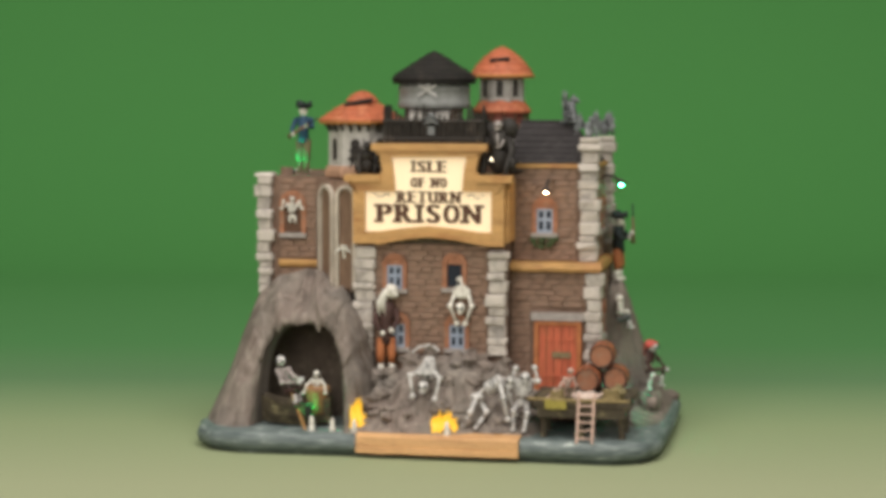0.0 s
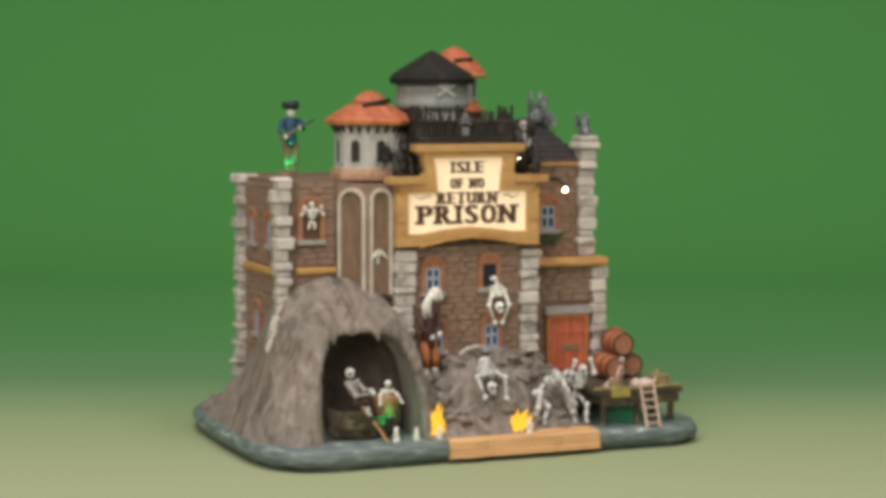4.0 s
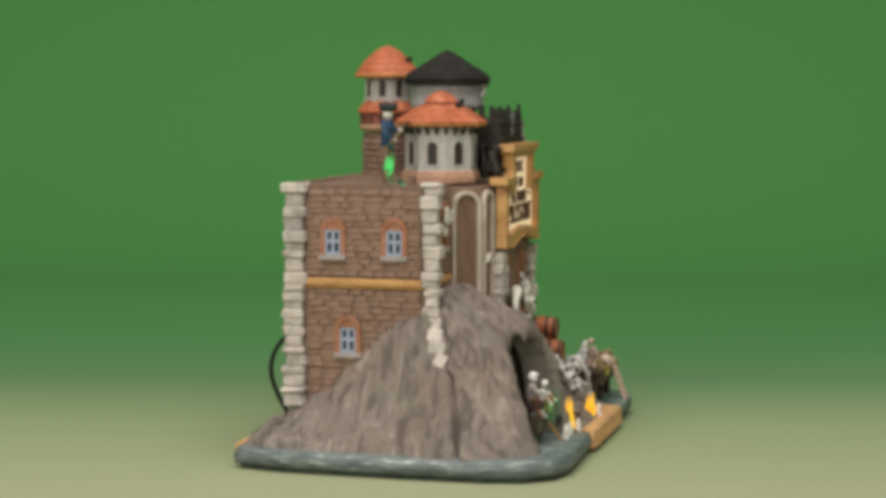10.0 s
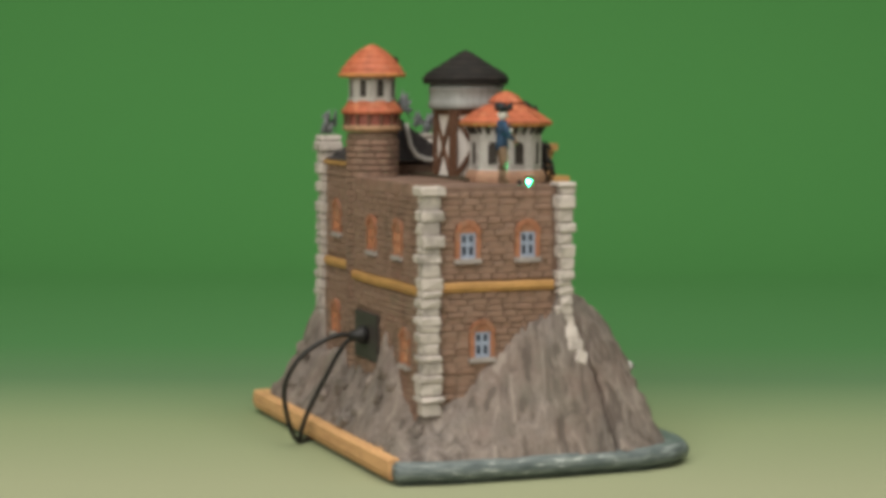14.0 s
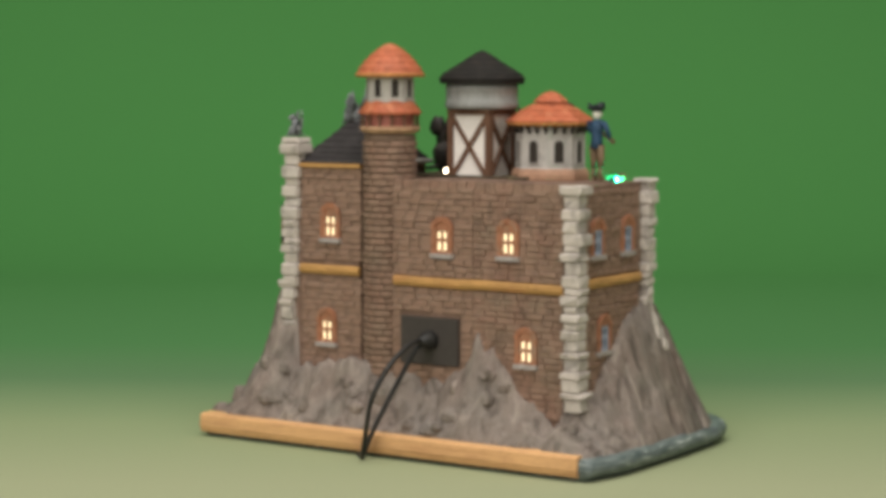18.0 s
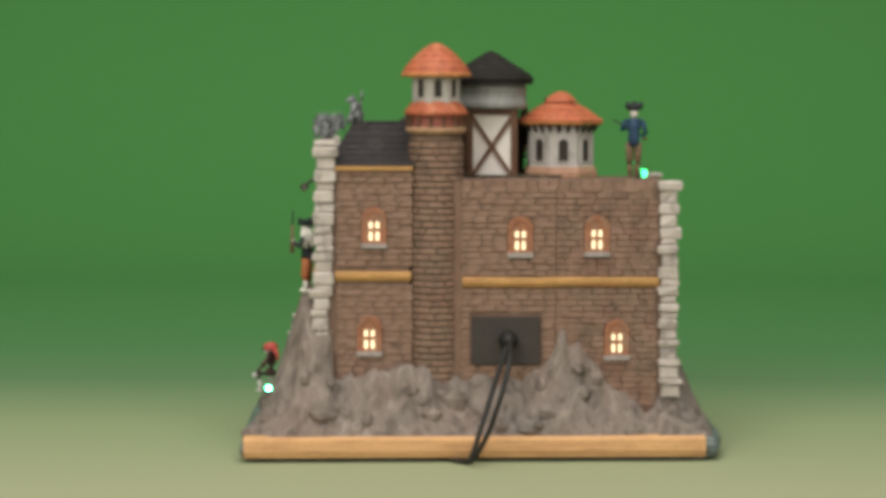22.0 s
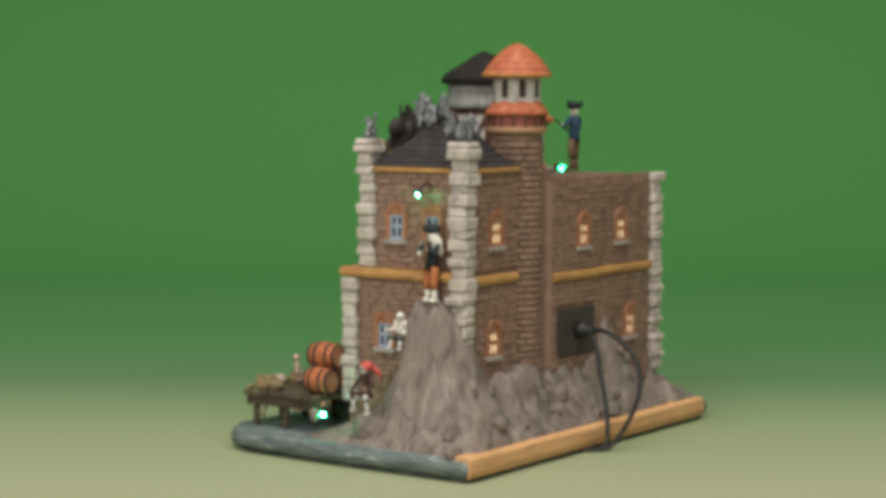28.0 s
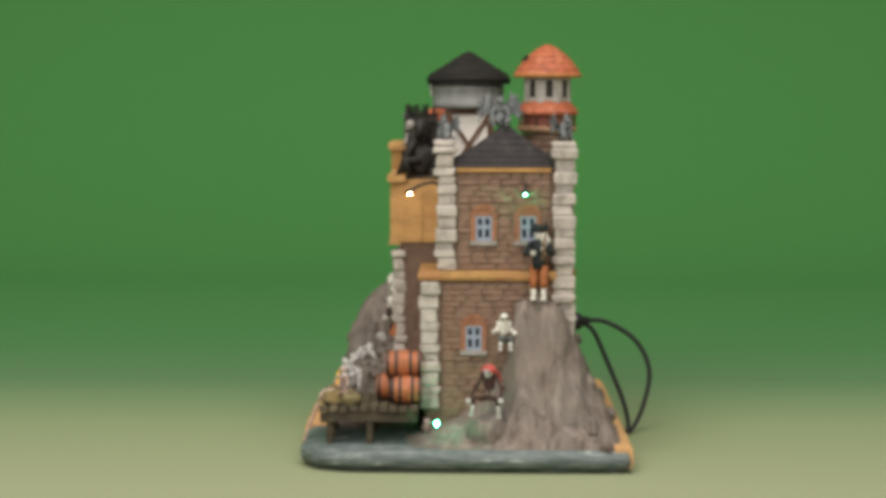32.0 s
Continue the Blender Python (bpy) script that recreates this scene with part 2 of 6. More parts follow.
def ball(bm, c, r, slot=0, stretch=(1, 1, 1), n=10, wobble=0.0):
    rows = []
    for i in range(1, n // 2 + 1):
        a = math.pi * i / (n // 2 + 1)
        rows.append([(math.sin(a) * math.cos(2 * math.pi * j / n), math.sin(a) * math.sin(2 * math.pi * j / n), math.cos(a)) for j in range(n)])
    def at(v):
        k = 1 + wobble * noise.noise(Vector(v) * 1.7 + Vector(c))
        return (c[0] + r * k * stretch[0] * v[0], c[1] + r * k * stretch[1] * v[1], c[2] + r * k * stretch[2] * v[2])

    verts = [at((0, 0, 1))] + [at(v) for row in rows for v in row] + [at((0, 0, -1))]
    last = len(verts) - 1
    faces = [(0, 1 + j, 1 + (j + 1) % n) for j in range(n)]
    for i in range(len(rows) - 1):
        for j in range(n):
            faces.append((1 + i * n + j, 1 + (i + 1) * n + j, 1 + (i + 1) * n + (j + 1) % n, 1 + i * n + (j + 1) % n))
    s = 1 + (len(rows) - 1) * n
    faces += [(last, s + (j + 1) % n, s + j) for j in range(n)]
    faces_from(bm, verts, faces, slot)


# walls as maps from (along, height, outwards) to a place
def front(y):
    return lambda u, v, d: (u, y - d, v)


def back(y):
    return lambda u, v, d: (u, y + d, v)


def left(x):
    return lambda u, v, d: (x - d, u, v)


def right(x):
    return lambda u, v, d: (x + d, u, v)


def prism(bm, pts, d0, d1, wall, slot=0, shrink=1.0):
    """A flat outline on a wall, raised from d0 to d1."""
    n = len(pts)
    cu, cv = sum(p[0] for p in pts) / n, sum(p[1] for p in pts) / n
    v = [wall(u, w, d0) for u, w in pts] + [wall(cu + (u - cu) * shrink, cv + (w - cv) * shrink, d1) for u, w in pts]
    faces_from(bm, v, [tuple(range(n)), tuple(range(n, 2 * n))] + [(i, (i + 1) % n, n + (i + 1) % n, n + i) for i in range(n)], slot)


def ring(bm, outer, inner, d0, d1, wall, slot=0):
    """A frame between two outlines of equal count, raised from d0 to d1."""
    n = len(outer)
    v = [wall(*p, d0) for p in outer] + [wall(*p, d1) for p in outer] + [wall(*p, d1) for p in inner] + [wall(*p, d0) for p in inner]
    f = []
    for k in range(4):
        a, b = k * n, ((k + 1) % 4) * n
        f += [(a + i, a + (i + 1) % n, b + (i + 1) % n, b + i) for i in range(n)]
    faces_from(bm, v, f, slot)


def arch(u, v, w, h, n=8):
    """An outline with a round head: u its middle, v its foot."""
    r = w / 2
    return [(u + r, v), (u + r, v + h - r)] + [(u + r * math.cos(math.pi * i / n), v + h - r + r * math.sin(math.pi * i / n)) for i in range(1, n)] + [(u - r, v + h - r), (u - r, v)]


def rect(u0, u1, v0, v1):
    return [(u0, v0), (u1, v0), (u1, v1), (u0, v1)]


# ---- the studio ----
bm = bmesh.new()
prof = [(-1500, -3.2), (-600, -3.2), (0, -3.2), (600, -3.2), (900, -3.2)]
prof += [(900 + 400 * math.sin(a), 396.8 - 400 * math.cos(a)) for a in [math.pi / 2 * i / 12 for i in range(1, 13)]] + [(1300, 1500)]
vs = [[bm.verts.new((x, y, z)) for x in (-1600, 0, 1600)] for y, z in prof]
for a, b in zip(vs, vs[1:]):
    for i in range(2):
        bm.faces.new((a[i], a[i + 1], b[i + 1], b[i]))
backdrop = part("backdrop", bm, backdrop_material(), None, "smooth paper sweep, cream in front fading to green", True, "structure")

# unseen pale room, added around the table to bounce light back
M_STUDIO = painted("pale_studio_paint", (0.55, 0.55, 0.55), 0.9, grain=0.3, spread=0.08, bump=0.05)


def studio_slab(name, x0, x1, y0, y1, z0, z1):
    b = bmesh.new()
    box(b, x0, x1, y0, y1, z0, z1)
    return part(name, b, M_STUDIO, None, "unseen plain pale painted studio " + name.split("_")[0], kind="structure")


studio_slab("floor", -2500, 2500, -3000, 2000, -60, -6)
studio_slab("ceiling", -2500, 2500, -3000, 2000, 2300, 2350)
studio_slab("wall_north", -2500, 2500, 2000, 2100, -60, 2350)
studio_slab("wall_south", -2500, 2500, -3100, -3000, -60, 2350)
studio_slab("wall_west", -2600, -2500, -3000, 2000, -60, 2350)
studio_slab("wall_east", 2500, 2600, -3000, 2000, -60, 2350)

# ---- the lighted village ornament ----
house = tagged(new("village_ornament"), "hand-painted resin pirate prison ornament with lighted sign and windows", "ornament")

# base: painted water slab with sandy front and back edges
BASE = [(-131, 86), (-137, 60), (-139, 0), (-138, -46), (-133, -66), (-122, -79), (-105, -84), (-60, -83), (0, -81), (60, -82), (96, -82),
        (110, -74), (117, -58), (118.5, -20), (119, 30), (118.5, 70), (118, 86)]


def outline(step=3.0):
    pts = []
    for a, b in zip(BASE, BASE[1:] + BASE[:1]):
        a, b = Vector(a), Vector(b)
        k = max(1, int((b - a).length / step))
        pts += [a.lerp(b, i / k) for i in range(k)]
    return pts


bm = bmesh.new()
rim = outline()
rows = []
for inset, z in ((5.2, -3.1), (4.6, -0.9), (1.2, -0.2), (0.0, 3.6), (1.5, 7.4), (4.5, 8.6)):
    row = []
    for p in rim:
        q = p * (1 - inset / p.length)
        w = 0.7 * noise.noise(Vector((p.x * 0.16, p.y * 0.16, z * 0.5)))
        row.append(bm.verts.new((q.x * (1 + w / p.length), q.y * (1 + w / p.length), z + (0.5 * w if z > -2 else 0))))
    rows.append(row)
n = len(rim)
for a, b in zip(rows, rows[1:]):
    for i in range(n):
        bm.faces.new((a[i], a[(i + 1) % n], b[(i + 1) % n], b[i]))
bm.faces.new(rows[0])
bm.faces.new(rows[-1])
base = part("base", bm, M_WATER, house, "slab painted as rippled blue-grey sea", True)

bm = bmesh.new()
rows = []
for i in range(29):
    x = -41 + 3.07 * i
    f = 1.3 * noise.noise(Vector((x * 0.09, 3, 0)))
    g = 0.5 * noise.noise(Vector((x * 0.15, 8, 0)))
    rows.append([bm.verts.new((x, y + f, z)) for y, z in ((-81.4, -1.0), (-84.6, -0.2), (-84.4, 2.8 + g), (-83.7, 3.2 + g), (-84.0, 3.7 + g), (-83.6, 8.2), (-82.2, 9.4), (-70, 9.6), (-70, -1.0))])
for a, c in zip(rows, rows[1:]):
    for k in range(9):
        bm.faces.new((a[k], a[(k + 1) % 9], c[(k + 1) % 9], c[k]))
bm.faces.new(rows[0])
bm.faces.new(rows[-1])
part("shore_strip", bm, M_SAND, base, "sandy plank-like strip of shore")
bm = bmesh.new()
for i in range(40):
    x0, x1 = -124 + 6.0 * i, -124 + 6.0 * (i + 1)
    f = lambda x: 0.8 * noise.noise(Vector((x * 0.08, 9, 0)))
    v = []
    for z, o in ((-0.6, 0.4), (3.0, 1.6), (8.8, 1.2), (9.8, -0.6)):
        v += [(x0, 86.4 + o + f(x0), z + 0.3 * f(x0)), (x1, 86.4 + o + f(x1), z + 0.3 * f(x1))]
    v += [(x0, 78, 9.9), (x1, 78, 9.9)]
    v += [(x0, 78, -0.6), (x1, 78, -0.6)]
    faces_from(bm, v, [(0, 1, 3, 2), (2, 3, 5, 4), (4, 5, 7, 6), (6, 7, 9, 8)] + ([(0, 2, 4, 6, 8, 10)] if i == 0 else []) + ([(1, 3, 5, 7, 9, 11)] if i == 39 else []))
bmesh.ops.remove_doubles(bm, verts=bm.verts, dist=0.01)
part("back_strip", bm, M_SAND, base, "sandy ochre strip along the back edge")


# rock: ground that climbs against the walls
def lerp_table(x, table):
    if x <= table[0][0]:
        return table[0][1]
    for (a, p), (b, q) in zip(table, table[1:]):
        if x <= b:
            return p + (q - p) * (x - a) / (b - a)
    return table[-1][1]


LEFT_RISE = [(-34, 84), (-20, 86), (-6, 76), (8, 66), (24, 54), (40, 38), (56, 30), (64, 24), (80, 14)]
BACK_RISE = [(-118, 22), (-96, 20), (-80, 30), (-62, 52), (-50, 62), (-42, 44), (-30, 36), (-4, 36), (12, 34), (30, 44), (50, 40), (70, 34), (90, 40), (110, 22)]
RIGHT_RISE = [(-30, 8), (-18, 11), (0, 18), (12, 26), (22, 42), (26, 60), (29, 79), (49, 80), (55, 70), (66, 40), (80, 18)]


def rock_height(x, y):
    h = 8.0
    if x < -100:
        k = max(0.0, min(1.0, (x + 136) / 27))
        h = max(h, 8 + (lerp_table(y, LEFT_RISE) - 8) * k ** 1.15)
    if y > 55:
        k = max(0.0, min(1.0, (86 - y) / 23))
        edge = max(0.0, min(1.0, (x + 135) / 24)) * max(0.0, min(1.0, (121 - x) / 24))
        h = max(h, 8 + (lerp_table(x, BACK_RISE) - 8) * k ** 1.5 * edge)
    if x > 70:
        k = max(0.0, min(1.0, (118 - x) / 31))
        e = max(0.0, min(1.0, (88 - y) / 12))
        h = max(h, 8 + (lerp_table(y, RIGHT_RISE) - 8) * k ** 1.6 * e)
    if y < -20 and -56 < x < 52:
        k = max(0.0, min(1.0, (y + 79) / 40))
        top = lerp_table(x, [(-56, 12), (-47, 24), (-38, 32), (-28, 36), (-17, 46), (0, 44), (18, 44), (32, 40), (44, 24), (52, 10)])
        k = k ** (1.0 if x < 6 else 1.0 + min(1.0, (x - 6) / 14) * 1.2)
        shelf = 8 + (top - 8) * min(1.0, k * 1.05)
        h = max(h, shelf)
    if h > 9:
        along = y if abs(x) > 100 or x > 84 else x
        h += (h - 8) / 60 * (7 * noise.noise(Vector((along * 0.16, 3, h * 0.01))) + 4 * noise.noise(Vector((along * 0.45, 8, 0))))
        p = Vector((x * 0.11, y * 0.11, h * 0.05))
        h += min(1.0, (h - 8) / 12) * (4.2 * noise.noise(p) + 3.2 * abs(noise.noise(p * 2.3)) + 1.9 * noise.noise(p * 5) + 0.8 * noise.noise(p * 11))
    if x < -104 and h > 14:
        h -= 0.16 * (h - 8) * math.exp(-((y + 16.5) / 2.6) ** 2)
    if not inside(x, y, 0.968):
        return 5.5
    return max(h, 7.0)


def inside(x, y, m=0.985):
    """Within the base, a little in from its rim."""
    odd = False
    for (x0, y0), (x1, y1) in zip(BASE, BASE[1:] + BASE[:1]):
        x0, y0, x1, y1 = x0 * m, y0 * m, x1 * m, y1 * m
        if (y0 > y) != (y1 > y) and x < x0 + (y - y0) * (x1 - x0) / (y1 - y0):
            odd = not odd
    return odd


bm = bmesh.new()
STEP = 1.75
nx, ny = int(260 / STEP), int(172 / STEP)
grid = {}
for i in range(nx + 1):
    for j in range(ny + 1):
        x, y = -138.5 + STEP * i, -83 + STEP * j
        cave = x < -50 and y < -16
        hidden = -100 < x < 28 and -20 < y < 52
        if not cave and not hidden and inside(x, y):
            grid[i, j] = bm.verts.new((x + 0.5 * noise.noise(Vector((x, y, 0)) * 0.4), y + 0.5 * noise.noise(Vector((y, x, 5)) * 0.4), rock_height(x, y)))
for (i, j), v in grid.items():
    q = [grid.get(k) for k in ((i, j), (i + 1, j), (i + 1, j + 1), (i, j + 1))]
    if all(q):
        bm.faces.new(q)
for v in [v for v in bm.verts if not v.link_faces]:
    bm.verts.remove(v)
rock = part("rock", bm, M_ROCK, house, "rough grey painted rock climbing against the walls", True)

rng0 = random.Random(21)
for k in range(46):
    x = rng0.uniform(-44, 46)
    y = rng0.uniform(-70, -37) if k < 34 else rng0.uniform(-42, -36)
    z = rock_height(x, y)
    b = bmesh.new()
    r = rng0.uniform(2.2, 5.2)
    ball(b, (x, y, z), r, 0, (rng0.uniform(0.8, 1.5), rng0.uniform(0.8, 1.2), rng0.uniform(0.5, 0.9)), 8, 0.9)
    part("boulder", b, M_ROCK, rock)
for k in range(26):
    x = rng0.uniform(-126, 112)
    y = rng0.uniform(66, 80)
    b = bmesh.new()
    ball(b, (x, y, rock_height(x, y) - 1), rng0.uniform(3.0, 5.5), 0, (rng0.uniform(0.8, 1.4), 0.8, rng0.uniform(0.8, 1.2)), 8, 0.45)
    part("boulder", b, M_ROCK, rock)

# cave: a hooded mound with an arched mouth
bm = bmesh.new()
CX, K = -76.8, 44


CAVE_L = [(8, -137), (33, -126), (57, -118), (76, -111), (86, -101), (90, -84)]
CAVE_R = [(8, -37), (40, -40), (66, -48), (82, -60), (90, -80)]


def cave_rows(first, specs, outer):
    rows = []
    for wi, hi, mix, y_foot, y_lean in specs:
        row = []
        for i in range(K + 1):
            a = math.pi * i / K
            c, sn = math.cos(a), math.sin(a)
            ix, iz = CX + wi * math.copysign(abs(c) ** 0.6, c), 8 + hi * sn ** 0.65
            drip = 9.0 * max(0, noise.noise(Vector((i * 0.62, 2, 0)))) if mix < 0.1 and y_foot < -60 and sn > 0.5 else 0
            oz = 8 + 82 * sn ** 0.72
            ox = lerp_table(oz, CAVE_L if c < 0 else CAVE_R)
            if y_foot == -32:
                mix = 0.97 - 0.16 * max(0.0, min(1.0, (-c - 0.6) / 0.25))
            x, z = ix + (ox - ix) * mix, iz - drip + (oz - iz) * mix
            jamb = max(0.0, c) ** 0.7
            y = y_foot - 4.5 * jamb * (mix < 0.7) + y_lean * (1 - 0.6 * jamb) * (z - 8)
            p = Vector((x * 0.1, y * 0.1, z * 0.06))
            if outer:
                g = 2.4 * noise.noise(p) + 1.6 * abs(noise.noise(p * 2.9)) + 1.2 * noise.noise(Vector((x * 0.35, y * 0.3, z * 0.08)))
                g += 2.2 * noise.noise(Vector((i * 0.8, 4, 0))) + 1.2 * noise.noise(Vector((i * 1.9, 9, mix)))
                g *= min(1.0, 0.25 + mix * 3)
                x, y, z = x + 0.4 * g, y - g, z + 0.5 * g * sn
            row.append(bm.verts.new((x, min(y, -8), max(z, 6.5))))
        rows.append(row)
    for p, q in zip(rows, rows[1:]):
        for i in range(K):
            bm.faces.new((p[i], p[i + 1], q[i + 1], q[i]))
    return rows


rows = cave_rows(0, [(25.4, 55, 0, -63, 0.3), (25.4, 55, 0.08, -66.5, 0.34), (25.4, 55, 0.3, -68, 0.42), (25.4, 55, 0.6, -64, 0.46), (25.4, 55, 0.85, -50, 0.4), (25.4, 55, 0.98, -35.5, 0.22), (25.4, 55, 0.97, -33.8, 0.21), (25.4, 55, 0.97, -32, 0.2), (25.4, 55, 0.97, -30.2, 0.19), (25.4, 55, 0.97, -10, 0.0)], True)
bmesh.ops.subdivide_edges(bm, edges=bm.edges[:], cuts=1, use_grid_fill=True, smooth=0.4)
for v in bm.verts:
    g = noise.noise(v.co * 0.3)
    v.co += Vector((0.6 * g, -1.0 * g, 0.5 * g)) if v.co.y < -20 else Vector()
cave = part("cave", bm, M_ROCK, house, "grey rock grotto with an arched mouth at the water", True)
bm = bmesh.new()
rows = cave_rows(0, [(25.5, 55.2, 0, -63.2, 0.3), (25.0, 54.5, 0, -58, 0.25), (24.2, 54, 0, -51, 0.2), (23, 53, 0, -46, 0.15)], False)
part("mouth", bm, M_MOSSY, cave, "grey-green rock rim of the grotto mouth", True)
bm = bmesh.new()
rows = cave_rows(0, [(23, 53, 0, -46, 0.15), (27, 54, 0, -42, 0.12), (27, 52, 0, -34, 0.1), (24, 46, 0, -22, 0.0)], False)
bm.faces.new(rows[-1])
# one brown, darker than the rock outside, over the whole lining
part("cave_lining", bm, painted("dark_grotto_brown", (0.075, 0.055, 0.042), 0.85, grain=0.008, wear=(0.12, 0.095, 0.07)), cave, "dark brown inside of the grotto", True)

# ---- walls ----
LEFT_X, BACK_Y, FRONT_L, FRONT_C, FRONT_R, FRONT_RL = -107.5, 61.5, -13.0, -32.5, -9.5, -17.5
RIGHT_U, RIGHT_L, BACK_R = 74.5, 78.0, 55.5


def wall_block(name, x0, x1, y0, y1, z0, z1, label):
    b = bmesh.new()
    box(b, x0, x1, y0, y1, z0, z1)
    return part(name, b, M_MORTAR, house, label)


left_wing = wall_block("left_wing", LEFT_X, -52, FRONT_L, BACK_Y, 7, 141, "brown coursed-stone wing of the prison")
keep = wall_block("keep", -52, 3, FRONT_C, BACK_Y, 7, 141.5, "brown coursed-stone middle of the prison")
b = bmesh.new()
faces_from(b, [(-4, 61.4, 7), (3, 61.4, 7), (6.2, 57.2, 7), (3, 50, 7), (-4, 61.4, 141.4), (3, 61.4, 141.4), (6.2, 57.2, 141.4), (3, 50, 141.4)],
           [(0, 1, 2, 3), (4, 5, 6, 7), (0, 1, 5, 4), (1, 2, 6, 5), (2, 3, 7, 6), (3, 0, 4, 7)])
part("wall_return", b, M_BRICK, house, "slanted brown wall beside the round turret")
wall_block("stair_bay", 3, 30, FRONT_C, 50, 7, 141.3, "brown wall behind the round turret")
right_wing = wall_block("right_wing", 30, RIGHT_U, FRONT_R, BACK_R, 90, 147, "upper storey of brown coursed stone")
right_foot = wall_block("right_foot", 30, RIGHT_L, FRONT_RL, BACK_R + 0.4, 7, 91, "lower storey of brown coursed stone")

rng = random.Random(4)
STONE = {}


def stone_mesh(k, m):
    """A shared stone, about 9 by 3.4 mm, uneven and bevelled."""
    if (k, m) not in STONE:
        b = bmesh.new()
        r = random.Random(k)
        j = lambda: r.uniform(-0.25, 0.25)
        o = [(-4.3 + j(), -1.5 + j()), (4.3 + j(), -1.5 + j()), (4.3 + j(), 1.5 + j()), (-4.3 + j(), 1.5 + j())]
        v = [(u, 0.0, w) for u, w in o] + [(u, -0.7, w) for u, w in o] + [(u * 0.93, -1.15 + 0.4 * j(), w * 0.72) for u, w in o]
        faces_from(b, v, [(8, 9, 10, 11)] + [(a + i, a + (i + 1) % 4, a + 4 + (i + 1) % 4, a + 4 + i) for a in (0, 4) for i in range(4)])
        me = bpy.data.meshes.new("brick")
        finish(b).to_mesh(me)
        b.free()
        me.materials.append(m)
        STONE[k, m] = me
    return STONE[k, m]


def courses(u0, u1, v0, v1, holes):
    """Stones laid in courses within a field, leaving out the holes."""
    out = []
    v, k = v0 + 1.6, 0
    while v < v1 - 1.2:
        free = [(u0, u1)]
        for h in holes:
            if h[2] - 1.0 < v < h[3] + 1.0:
                free = [q for a, b in free for q in ((a, min(b, h[0])), (max(a, h[1]), b)) if q[1] - q[0] > 1.4]
        for a, b in free:
            u = a - (k % 2) * rng.uniform(2, 5)
            while u < b - 0.5:
                w = rng.uniform(5.4, 11.5)
                c, d = max(u, a), min(u + w, b)
                if b - d < 2:
                    d = b
                if d - c > 1.6:
                    out.append(((c + d) / 2, v, d - c))
                u = max(u + w, d)
        v += 3.15
        k += 1
    return out


def masonry(wall, field, holes, parent, single=False):
    """Raised stones over a wall; single ones are pieces of their own."""
    turn = {"front": 0, "back": 180, "left": -90, "right": 90}[wall[0]]
    at = {"front": front, "back": back, "left": left, "right": right}[wall[0]](wall[1])
    laid = courses(*field, holes)
    if single:
        for u, v, w in laid:
            ob = new("brick", stone_mesh(rng.randrange(8), M_BRICK_ONE))
            ob.parent = parent
            ob.matrix_basis = pose(*[c * 0.001 for c in at(u, v + rng.uniform(-0.25, 0.25), 0.0)], 0, rng.uniform(-1.6, 1.6), turn) @ Matrix.Diagonal((w / 9.1, rng.uniform(0.3, 1.15), rng.uniform(0.86, 1.02), 1))
        return
    b = bmesh.new()
    for u, v, w in laid:
        j = lambda s: rng.uniform(-s, s)
        o = [(u - w / 2 + 0.25 + j(0.2), v - 1.38 + j(0.2)), (u + w / 2 - 0.2 + j(0.2), v - 1.38 + j(0.2)), (u + w / 2 - 0.2 + j(0.2), v + 1.38 + j(0.2)), (u - w / 2 + 0.2 + j(0.2), v + 1.38 + j(0.2))]
        d = 0.95 + j(0.35)
        vs = [at(*p, 0.0) for p in o] + [at(*p, 0.65) for p in o] + [at(u + (p[0] - u) * 0.94, v + (p[1] - v) * 0.76, d + j(0.15)) for p in o]
        faces_from(b, vs, [(8, 9, 10, 11)] + [(a + i, a + (i + 1) % 4, a + 4 + (i + 1) % 4, a + 4 + i) for a in (0, 4) for i in range(4)])
    part("brickwork", b, M_BRICK, parent, kind="stuff")


